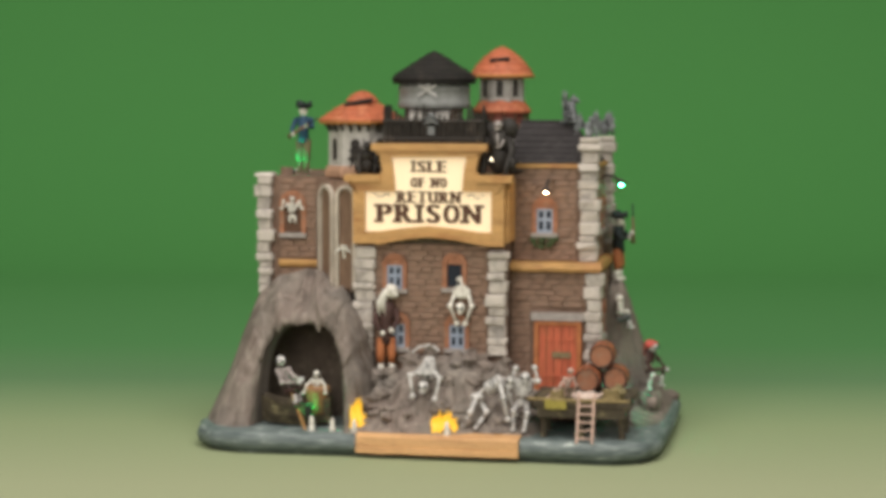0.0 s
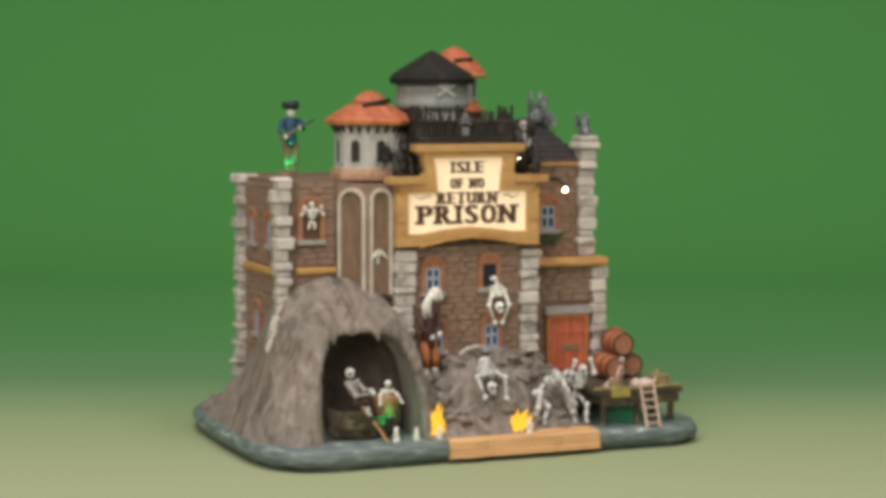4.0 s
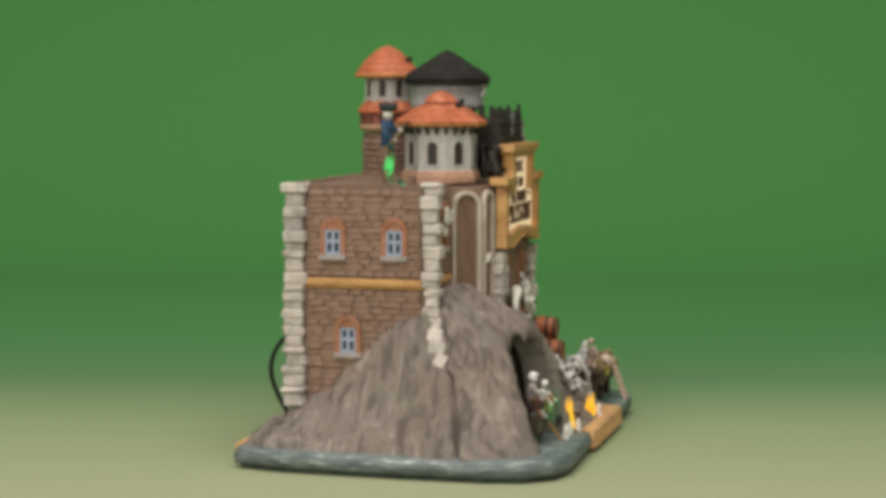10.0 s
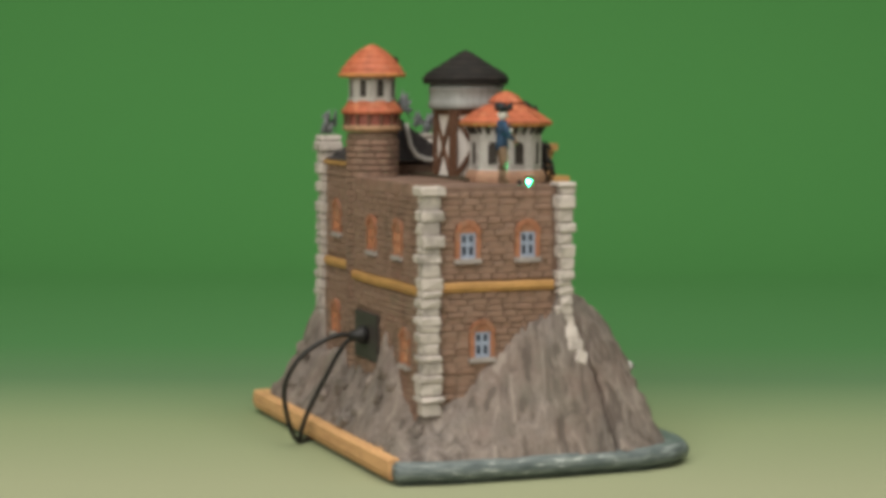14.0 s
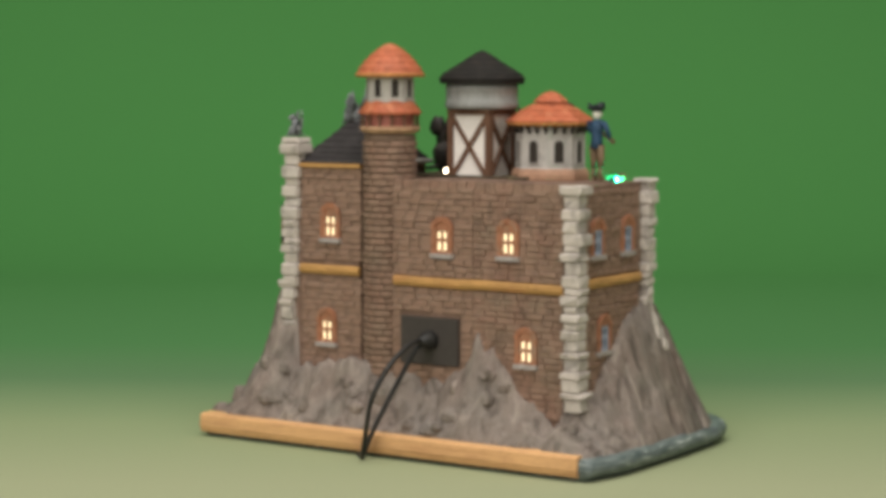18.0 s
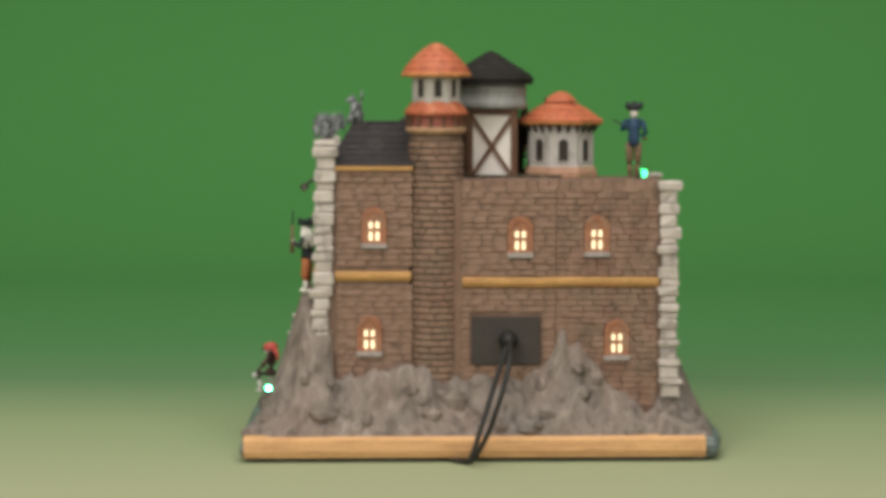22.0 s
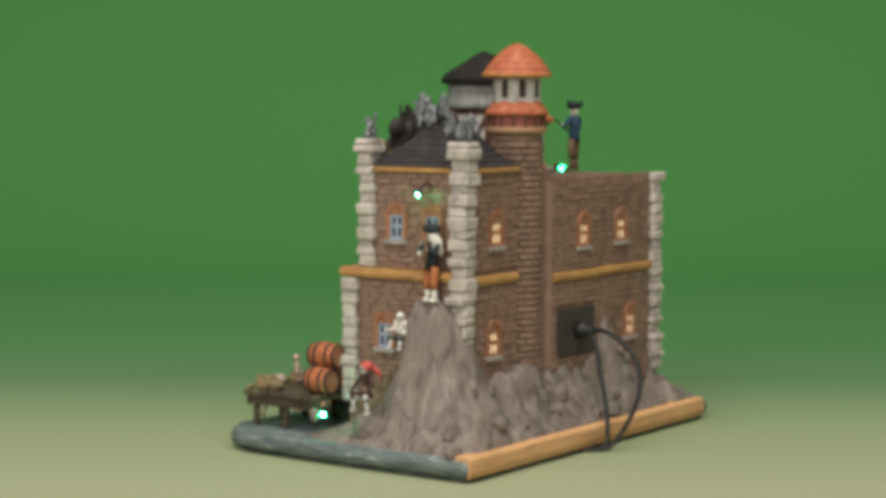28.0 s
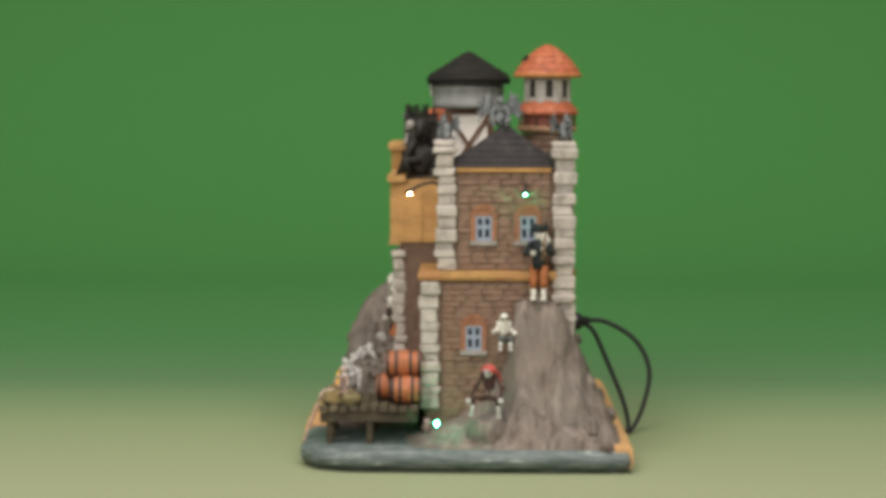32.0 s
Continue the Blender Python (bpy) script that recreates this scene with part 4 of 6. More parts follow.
def lettering(text, u, v, w, h):
    """Playbill letters across a width w, of height h, each scaled to its box."""
    total = sum(WIDTH[c] for c in text) + 0.16 * (len(text) - 1)
    k = w / total
    x = u - w / 2
    for c in text:
        cw = WIDTH[c] * k
        if c != " ":
            b = bmesh.new()
            fat = 0.17 * h if c != "I" else 0.0
            for shift in (0.0, 0.5 * fat, fat):
                me = letter_mesh(c)
                iw = (0.26 * h) if c == "I" else cw - fat
                me.transform(Matrix.Translation((x + shift + (cw - iw) / 2 * (c == "I"), SY - 1.4 - 0.02 * shift, v)) @ Matrix.Rotation(radians(90), 4, "X") @ Matrix.Diagonal((iw, h, 6, 1)))
                b.from_mesh(me)
                bpy.data.meshes.remove(me)
            for place, top in STEMS[c]:
                z = v + (h * 0.84 if top else 0)
                sw = h * 0.27
                box(b, x + cw * place - sw, x + cw * place + sw, SY - 1.72, SY - 1.3, z, z + h * 0.16)
            part("letter", b, M_LETTER, sign)
        x += cw + 0.16 * k


lettering("ISLE", -11.5, 145, 19.5, 6)
lettering("OF NO", -11.5, 136.8, 20, 5.2)
lettering("RETURN", -11.5, 128.4, 35, 6.2)
lettering("PRISON", -11.5, 117.6, 57.5, 10)
for s in (-1, 1):
    b = bmesh.new()
    pts = [(-11.5 + s * (21.5 + i), SY - 1.6, 132.2 + 1.1 * math.sin(i * 0.9)) for i in range(10)]
    tube(b, pts, 0.35, 5, r2=0.15)
    part("flourish", b, M_LETTER, sign)

# ---- niches, door and small fittings of the front ----
M_BREECHES = painted("brown_breeches", (0.15, 0.098, 0.056), 0.7)
M_NICHE = painted("pale_niche_rim", (0.5, 0.43, 0.36), 0.7, stretch=(1, 1, 0.4))
M_RECESS = painted("niche_brown", (0.19, 0.115, 0.075), 0.7, stretch=(1, 1, 0.3))
PLAN = [(-78.2, -12.0), (-77.4, -13.0), (-65.2, -26.8), (-52.2, -29.6), (-52.2, -12.0)]
bm = bmesh.new()
faces_from(bm, [(x, y, z) for z in (78, 139.4) for x, y in PLAN], [(0, 1, 2, 3, 4), (5, 6, 7, 8, 9)] + [(i, (i + 1) % 5, 5 + (i + 1) % 5, 5 + i) for i in range(5)])
niche_wall = part("niche_wall", bm, M_BRICK, house, "angled brown bay with two tall niches under the lookout")


def slanted(p, q):
    """A wall from p to q, seen with p on its left."""
    p, q = Vector(p), Vector(q)
    along = (q - p).normalized()
    return lambda u, v, d: (p.x + along.x * u + along.y * d, p.y + along.y * u - along.x * d, v)


for k, (wide, mid) in enumerate(((16.6, 9.4), (12.2, 6.8))):
    NW = slanted(PLAN[1 + k], PLAN[2 + k])
    b = bmesh.new()
    ring(b, arch(mid, 80, wide, 57.2, 10), arch(mid, 80, wide - 3.6, 55.4, 10), 0.0, 2.4, NW)
    n1 = part("niche", b, M_NICHE, niche_wall, "tall round-headed niche with a pale stone rim")
    b = bmesh.new()
    prism(b, arch(mid, 80, wide - 3.6, 55.4, 10), 0.0, 0.3, NW)
    part("recess", b, M_RECESS, n1, "brown recess")
b = bmesh.new()
for k in range(5):
    a = radians(30 + 30 * k)
    tube(b, [(-60.2, -29, 102), (-60.2 + 3.2 * math.cos(a), -30.4, 101 + 3.4 * math.sin(a)), (-60.2 + 5 * math.cos(a), -30.8, 98 + 3.2 * math.sin(a))], 0.6, 5, r2=0.4)
tube(b, [(-60.2, -28, 97), (-60.2, -29, 103)], 0.9, 6)
part("bone_hand", b, M_BONE, house, "pale skeletal hand reaching out of a niche")

DW = FRL
b = bmesh.new()
ring(b, rect(44.2, 70, 26, 64), rect(46.6, 67.6, 26.1, 61.6), 0.0, 2.4, DW)
door = part("door", b, painted("orange_door_frame", (0.45, 0.16, 0.06), 0.6), house, "closed red plank door in an orange frame")
for k in range(5):
    b = bmesh.new()
    u = 46.7 + 4.18 * k
    prism(b, rect(u + 0.15, u + 4.0, 26.2, 61.5), 0.0, 1.2, DW, shrink=0.985)
    part("plank", b, M_DOOR, door)
for v in (33, 53):
    b = bmesh.new()
    prism(b, rect(47.4, 66.8, v, v + 1.6), 1.1, 1.8, DW)
    part("ledge_board", b, M_DOOR, door)
b = bmesh.new()
prism(b, rect(54, 64.5, 43.6, 47), 1.1, 1.9, DW)
part("hatch", b, painted("olive_hatch", (0.2, 0.15, 0.08), 0.6), door, "small olive hatch")
b = bmesh.new()
prism(b, rect(42, 72, 64.2, 68.5), 0.0, 3.6, DW, shrink=0.97)
part("lintel", b, M_SILL, house, "grey stone lintel over the red door")
b = bmesh.new()
box(b, 43, 71, -23.5, -17, 23.5, 26)
part("doorstep", b, M_SILL, house, "grey stone doorstep")


def wall_lamp(foot, bead, glow, label):
    """A crooked iron arm with a bright bead under a small shade."""
    b = bmesh.new()
    f, e = Vector(foot), Vector(bead)
    mid = f.lerp(e, 0.6) + Vector((0, 0, 3.5))
    tube(b, [f, f.lerp(mid, 0.5) + Vector((0, 0, 1)), mid, e + Vector((0, 0, 2))], 0.85, 6)
    lathe(b, e.x, e.y, [(3.0, e.z + 0.5), (1.9, e.z + 2.2), (0.5, e.z + 3.4)], 10)
    lamp = part("wall_lamp", b, M_HOOP, house, label)
    b = bmesh.new()
    ball(b, e, 0.38)
    part("bead", b, glow, lamp, "small bright bulb", True)


b = bmesh.new()
box(b, 85.2, 86.8, 34.3, 34.9, 134.6, 138.4)
part("lamp_plate", b, M_TIMBER, house, "small reddish plate behind the green bulb")
wall_lamp((50.5, -9.5, 139), (51.2, -27, 134.2), M_WARM, "dark iron wall lamp with a bright warm bulb")
wall_lamp((74.5, 33.3, 140), (86, 33.3, 135.8), M_GREEN, "dark iron wall lamp with a green-white bulb")


def bead_lamp(c, r, glow, label):
    b = bmesh.new()
    lathe(b, c[0], c[1], [(r * 1.3, c[2] - r * 1.6), (r * 1.1, c[2] - r * 0.7)], 8)
    lamp = part("bulb_socket", b, M_PLASTIC, house, label)
    b = bmesh.new()
    ball(b, c, r, stretch=(1, 1, 1.35))
    part("bead", b, glow, lamp, "small bright bulb", True)


bead_lamp((-99.6, 3.1, 142.6), 0.42, M_GREEN_STRONG, "green-white bulb on the flat roof")


def added_spot_lamp(foot, aim, r, length, glow, label):
    """A short black tube with a bead sunk in its foot, turned towards aim."""
    turn = (Vector(aim) - Vector(foot)).to_track_quat("Z", "Y").to_matrix().to_4x4()
    place = Matrix.Translation(foot) @ turn
    b = bmesh.new()
    n = 14
    ring = [(q * math.cos(2 * math.pi * k / n), q * math.sin(2 * math.pi * k / n), z) for q, z in ((r, 0), (r + 0.35, 0), (r + 0.35, length), (r, length)) for k in range(n)]
    faces_from(b, ring, [(i * n + k, i * n + (k + 1) % n, (i + 1) % 4 * n + (k + 1) % n, (i + 1) % 4 * n + k) for i in range(4) for k in range(n)] + [tuple(range(n))])
    b.transform(place)
    lamp = part("added_spot_lamp", b, M_PLASTIC, house, label)
    b = bmesh.new()
    lathe(b, 0, 0, [(r * 0.9, 0.1), (r * 0.85, 0.3), (r * 0.4, 0.5), (0.05, 0.55)], 12)
    b.transform(place)
    part("bead", b, glow, lamp, "small bright bulb", True)


# added lamp: its hidden bead strengthens the green light on the guard's legs
added_spot_lamp((-98.6, 6.6, 141.6), (-94.4, 15, 153.5), 0.9, 2.6, M_GREEN_SPOT, "short black tube lamp added to shine green up at the guard")
bead_lamp((108, -11.7, 20.6), 0.7, M_GREEN_SHORE, "green-white bulb at the water's edge")
bead_lamp((-69.5, -69.6, 19.4), 0.9, M_GREEN_GROTTO, "green bulb before the boat in the grotto")
bead_lamp((21.8, -29.6, 152), 0.42, M_WARM_SOFT, "tiny warm bulb at the robed statue")
bead_lamp((3.5, 10, 144.5), 1.1, M_WARM_SOFT, "warm bulb on the roof deck")

# added rock: covers the shore bulb when seen from the front
b = bmesh.new()
ball(b, (109.0, -16.2, 20.2), 3.2, 0, (1, 0.8, 1.1), 8, 0.5)
part("boulder", b, M_ROCK, house, "small grey rock added to hide the shore bulb from the front", True)
# added hood: keeps the roof bulb out of sight from the front
b = bmesh.new()
faces_from(b, [(-104.2, 2.0, 140.6), (-101.5, -0.4, 140.6), (-96.5, -0.4, 140.6), (-104.2, 2.0, 145.6), (-101.5, -0.4, 145.6), (-96.5, -0.4, 145.6),
               (-103.9, 2.6, 140.6), (-101.3, 0.3, 140.6), (-96.5, 0.3, 140.6), (-103.9, 2.6, 145.6), (-101.3, 0.3, 145.6), (-96.5, 0.3, 145.6)],
           [(0, 1, 4, 3), (1, 2, 5, 4), (6, 7, 10, 9), (7, 8, 11, 10), (3, 4, 10, 9), (4, 5, 11, 10), (0, 3, 9, 6), (2, 5, 11, 8)])
part("lamp_hood", b, M_BRICK_ONE, house, "small brown hood added to hide the roof bulb from the front")


def added_bulb_shield(cx, cy, z0, z1, r, first, last, label):
    """A thin curved plate, added round one side of a bulb to block it."""
    b = bmesh.new()
    arc = [radians(first + (last - first) * k / 9) for k in range(10)]
    shell = [(cx + q * math.cos(a), cy + q * math.sin(a), z) for z in (z0, z1) for q in (r + 0.5, r) for a in arc]
    faces_from(b, shell, [(p + k, p + k + 1, q + k + 1, q + k) for p, q in ((0, 20), (10, 30), (20, 30), (0, 10)) for k in range(9)] + [(0, 20, 30, 10), (9, 29, 39, 19)])
    part("added_bulb_shield", b, M_PLASTIC, house, label)


# added shields: one keeps green off the lookout, one hides the grotto bulb
added_bulb_shield(-99.6, 3.1, 141, 145.4, 1.8, -70, 15.5, "added curved black shield keeping the roof bulb's green off the lookout")
added_bulb_shield(-69.5, -69.6, 16, 21.4, 1.9, 165, 318, "added curved black shield hiding the grotto bulb")

# dark trailing greenery under the lamp-lit window
rng3 = random.Random(6)
M_LEAF = painted("dark_green_leaves", (0.055, 0.075, 0.03), 0.7, grain=0.002)
b = bmesh.new()
for k in range(46):
    u = 48.5 + 7.2 * rng3.uniform(-1, 1)
    v = 108.8 - 6.5 * rng3.uniform(0, 1) ** 1.6 * (1 - ((u - 48.5) / 9) ** 2)
    ball(b, (u, FRONT_R - 2.2 - rng3.uniform(0, 1.4), v), rng3.uniform(0.6, 1.2), 0, (1.3, 0.6, 0.9), 6, 0.5)
part("trailing_plant", b, M_LEAF, house, "dark green plant trailing from the sill", kind="stuff")

# ---- roof deck: palisade and gargoyles ----
rng2 = random.Random(11)
b = bmesh.new()
box(b, -38, 18, -31, -13, 158.5, 160.5)
fence = part("palisade", b, M_GARG, house, "black jagged palisade above the sign")
runs = [((-37, -30), (17, -30), 22), ((-37, -30), (-37, -13), 9), ((17, -30), (17, -13), 9)]
for (x0, y0), (x1, y1), k in runs:
    for i in range(k):
        s = (i + 0.5) / k
        x, y = x0 + (x1 - x0) * s, y0 + (y1 - y0) * s
        h = 178 + rng2.uniform(-3, 3.5)
        b = bmesh.new()
        tilt = rng2.uniform(-0.8, 0.8)
        tube(b, [(x, y, 159), (x + tilt * 0.4, y, 169), (x + tilt, y, h - 3), (x + tilt * 1.2, y, h)], 1.25, 6, r2=0.7)
        part("stake", b, M_GARG, fence)
b = bmesh.new()
for z in (163, 172.5):
    tube(b, [(-37.5, -13, z), (-37.5, -30.4, z), (17.5, -30.4, z), (17.5, -13, z)], 1.0, 6)
part("rail", b, M_GARG, fence)
b = bmesh.new()
box(b, -36, 16, -29.4, -12, 142, 158.5)
box(b, -35.5, 15.5, -28.8, -14, 158.5, 173)
part("platform", b, M_GARG, fence, "dark timber platform")
b = bmesh.new()
ball(b, (-11, -31.2, 175), 1.8, stretch=(1, 0.8, 1.1))
for s in (-1, 1):
    tube(b, [(-11 + 3.6 * s, -31.4, 171), (-11 - 3.6 * s, -31.4, 174)], 0.5, 5)
box(b, -12.8, -9.2, -32, -31, 165, 169.5)
part("skull_badge", b, M_IRON, fence, "grey skull-and-bones badge")


def slab(b, pts, shift, slot=0):
    """A flat outline given thickness along shift."""
    n = len(pts)
    d = Vector(shift)
    v = [Vector(p) for p in pts] + [Vector(p) + d for p in pts]
    faces_from(b, v, [tuple(range(n)), tuple(range(n, 2 * n))] + [(i, (i + 1) % n, n + (i + 1) % n, n + i) for i in range(n)], slot)


def bat_wing(b, s, root, reach, rise, slot=0):
    """A raised wing of five fingers with skin between them."""
    p = Vector(root)
    rows = []
    for k in range(5):
        a = radians(86 - 30 * k)
        tip = p + Vector((s * reach * (0.35 + 0.65 * math.cos(a)), 1.6 - 0.5 * k, rise * math.sin(a)))
        mid = p.lerp(tip, 0.55) + Vector((s * reach * 0.12, 1.2, rise * 0.16))
        tube(b, [p, mid, tip], 0.85, 5, slot, 0.3)
        rows.append((mid, tip))
    for (m0, t0), (m1, t1) in zip(rows, rows[1:]):
        notch = t0.lerp(t1, 0.5).lerp(p, 0.22)
        slab(b, [p, m0, m1], (0, 0.5, 0), slot)
        slab(b, [m0, t0, notch, t1, m1], (0, 0.5, 0), slot)


def gargoyle(x, y, z, h, turn, mats, label, wings=(9.0, 12.0), skull=False):
    """A crouching stone beast, cast in one piece."""
    b = bmesh.new()
    ball(b, (0, 1, 6), 5, 0, (0.9, 0.9, 1.2), 12, 0.3)
    ball(b, (0, -0.5, 12), 4, 0, (1.0, 0.85, 1.1), 12, 0.3)
    if skull:
        ball(b, (0.4, -2.6, 17.6), 1.65, 1, (0.9, 1.05, 1.05), 12)
        ball(b, (0.4, -3.6, 16.4), 1.05, 1, (1, 0.8, 0.8), 8)
        for s in (-1, 1):
            ball(b, (0.4 + s * 0.6, -4.1, 17.5), 0.42, 0, n=6)
        tube(b, [(0.4, -3.6, 15), (0.6, -4.2, 12.6), (1.0, -4.4, 10.4)], 0.5, 6, 1, 0.35)
        tube(b, [(2.6, -3.2, 12.6), (2.0, -4.8, 10.4), (0.4, -5.2, 10)], 0.45, 6, 1, 0.3)
        ball(b, (3, 1.4, 16.5), 3.0, 0, (1.3, 0.8, 1.3), 8, 0.4)
        ball(b, (-3.2, 1.4, 15), 2.8, 0, (1.2, 0.8, 1.4), 8, 0.4)
    else:
        ball(b, (0, -2.5, 17.2), 2.7, 1, (0.95, 1.15, 1.0), 10, 0.25)
        ball(b, (0, -5, 16.2), 1.4, 1, (0.9, 1.2, 0.8), 8, 0.2)
        for s in (-1, 1):
            tube(b, [(s * 1.5, -2, 19), (s * 2.4, -1.5, 21.2)], 0.7, 5, 0, 0.1)
    for s in (-1, 1):
        tube(b, [(s * 3.5, 0, 13), (s * 5.4, -2.5, 8.5), (s * 4.2, -4.6, 3.5), (s * 4.2, -6, 0.6)], 1.5, 7, 0, 1.0)
        tube(b, [(s * 3.2, 1, 5), (s * 6, -3.4, 5.5), (s * 5.2, -2, 0.6)], 1.9, 7, 0, 1.2)
        for k in range(3):
            tube(b, [(s * (4.2 + 0.8 * (k - 1)), -6, 0.7), (s * (4.4 + 1.1 * (k - 1)), -7.6, 0.4)], 0.5, 5, 0, 0.2)
        if wings:
            bat_wing(b, s, (s * 2.2, 2.6, 10), *wings)
    tube(b, [(0, 4, 2), (2, 7, 1.4), (5, 7.4, 1.2), (7, 5.6, 1.6)], 1.1, 6, 0, 0.4)
    b.transform(Matrix.Translation((x, y, z)) @ Matrix.Rotation(radians(turn), 4, "Z") @ Matrix.Scale(h / 20, 4))
    part("gargoyle", b, mats, house, label, True)


gargoyle(-47, -28, 142.5, 19, 10, [M_GARG, M_GARG], "black crouching winged gargoyle statue on the sign's shoulder", (9.5, 10.5))
gargoyle(25, -23.5, 143, 31, -8, [M_GARG, M_SILL], "black robed statue with a pale skull on the sign's shoulder", None, True)

# grey gargoyles on the right piers and the roof ridge
GREY_STONE = [M_IRON, M_IRON]
gargoyle(72.5, -7.7, 163.6, 11.5, 40, GREY_STONE, "grey stone winged gargoyle crouching on the corner pier", (15.0, 14.5))
gargoyle(74.9, 53.4, 163.6, 12.0, 140, GREY_STONE, "grey stone winged gargoyle crouching on the back corner pier", (15.0, 14.5))
gargoyle(58.5, 20.5, 170.2, 16.0, 90, GREY_STONE, "grey stone gargoyle with spread ribbed wings on the roof ridge", (14.0, 14.0))

# ---- dock with barrels and ladder ----
b = bmesh.new()
box(b, 53, 99.5, -71.4, -68.8, 19.7, 24.9)
dock = part("dock", b, M_DARKWOOD, house, "dark weathered plank dock on posts")
for x in (55, 98):
    b = bmesh.new()
    box(b, x - 1.4, x + 1.4, -68.7, -22, 20.1, 24.9)
    part("beam", b, M_DARKWOOD, dock)
for k in range(10):
    y = -72 + 5.1 * k
    b = bmesh.new()
    e0, e1 = rng2.uniform(-1.5, 1.5), rng2.uniform(-1.5, 1.5)
    box(b, 49 + e0, 101 + e1, y, y + 4.7, 25.0, 28.1 + rng2.uniform(-0.3, 0.3), top=0.985)
    bmesh.ops.bevel(b, geom=b.edges[:], offset=0.5, segments=1, affect="EDGES")
    part("plank", b, M_DARKWOOD, dock)
for x, y in ((56, -66.5), (97, -66.5), (56, -46), (97, -46), (76, -66.5)):
    b = bmesh.new()
    lathe(b, x, y, [(2.0, 6), (1.8, 14), (2.0, 25.1)], 8)
    part("post", b, M_DARKWOOD, dock)
b = bmesh.new()
box(b, 57.5, 68.5, -73.4, -72.2, 24.4, 29.4)
part("plaque", b, painted("yellow_plaque", (0.33, 0.27, 0.06), 0.6), dock, "faded yellow plaque")
b = bmesh.new()
tube(b, [(48, -70, 29), (62, -73, 29.4), (76, -72.4, 28.9), (90, -73, 29.3), (101, -70, 28.9)], 0.8, 6)
part("rope", b, painted("straw_rope", (0.3, 0.22, 0.1), 0.8), dock, "straw-coloured rope along the edge")


def rope_coil(x, y, z, r, turns):
    b = bmesh.new()
    tube(b, [(x + (r - 0.25 * i / 12) * math.cos(2 * math.pi * i / 12), y + (r - 0.25 * i / 12) * math.sin(2 * math.pi * i / 12), z + 1.1 + 1.3 * i / 12) for i in range(12 * turns + 1)], 0.9, 5)
    part("rope_coil", b, M_ROPE, house, "coil of straw-coloured rope on the dock")


M_ROPE = painted("coiled_rope", (0.27, 0.2, 0.095), 0.8, wear=(0.14, 0.11, 0.05))
rope_coil(91, -66, 27.9, 4.6, 4)
rope_coil(63, -66.5, 27.9, 3.6, 3)
b = bmesh.new()
ball(b, (94, -56, 30.9), 4.4, 0, (1.0, 1.2, 0.85), 12, 0.4)
tube(b, [(94, -56, 33.5), (94.6, -55.6, 35.7)], 1.5, 7, 0, 1.9)
part("sack", b, painted("olive_sackcloth", (0.2, 0.16, 0.08), 0.85), house, "tied olive sack on the dock", True)


def barrel(x, y0, y1, z, r):
    b = bmesh.new()
    n, rows = 18, []
    for i in range(9):
        s = i / 8
        rr = r * (0.84 + 0.16 * math.sin(math.pi * s))
        rows.append((rr, y0 + (y1 - y0) * s))
    vs = [[(x + rr * math.cos(2 * math.pi * j / n), y, z + rr * math.sin(2 * math.pi * j / n)) for j in range(n)] for rr, y in rows]
    flat = [p for row in vs for p in row]
    faces = [(i * n + j, i * n + (j + 1) % n, (i + 1) * n + (j + 1) % n, (i + 1) * n + j) for i in range(8) for j in range(n)]
    faces_from(b, flat, faces)
    body = part("barrel", b, M_BARREL, house, "small orange-brown wooden barrel with dark hoops", True)
    for e, s in ((y0 + 0.8, -1), (y1 - 0.8, 1)):
        b = bmesh.new()
        faces_from(b, [(x + r * 0.8 * math.cos(2 * math.pi * j / n), e, z + r * 0.8 * math.sin(2 * math.pi * j / n)) for j in range(n)] +
                   [(x + r * 0.8 * math.cos(2 * math.pi * j / n), e - s * 0.5, z + r * 0.8 * math.sin(2 * math.pi * j / n)) for j in range(n)],
                   [tuple(range(n)), tuple(range(n, 2 * n))] + [(j, (j + 1) % n, n + (j + 1) % n, n + j) for j in range(n)])
        part("barrel_head", b, M_SURROUND, body)
    for s in (0.06, 0.3, 0.7, 0.94):
        b = bmesh.new()
        rr = r * (0.84 + 0.16 * math.sin(math.pi * s)) + 0.2
        yy = y0 + (y1 - y0) * s
        out = [(x + rr * math.cos(2 * math.pi * j / n), z + rr * math.sin(2 * math.pi * j / n)) for j in range(n)]
        inn = [(x + (rr - 0.8) * math.cos(2 * math.pi * j / n), z + (rr - 0.8) * math.sin(2 * math.pi * j / n)) for j in range(n)]
        ring(b, out, inn, -0.8, 0.8, front(yy))
        part("hoop", b, M_HOOP, body)


barrel(75.9, -43.5, -19.6, 35.3, 7.2)
barrel(90, -35.5, -19.6, 35.3, 7.2)
barrel(82.9, -38.5, -20, 47.8, 7.2)

b = bmesh.new()
tube(b, [(75, -81, 8), (75, -71.6, 32.5)], 0.7, 6)
ladder = part("ladder", b, M_LADDER, house, "small pinkish wooden ladder leaning on the dock")
b = bmesh.new()
tube(b, [(83, -81, 8), (83, -71.6, 32.5)], 0.7, 6)
part("rail", b, M_LADDER, ladder)
for k in range(6):
    z = 10.5 + 4.0 * k
    y = -81 + 9.4 * (z - 8) / 24.5
    b = bmesh.new()
    tube(b, [(75, y, z), (83, y, z)], 0.5, 5)
    part("rung", b, M_LADDER, ladder)
b = bmesh.new()
ball(b, (79, -68.6, 30.6), 4.2, 0, (1.7, 1.1, 0.6), 12, 0.5)
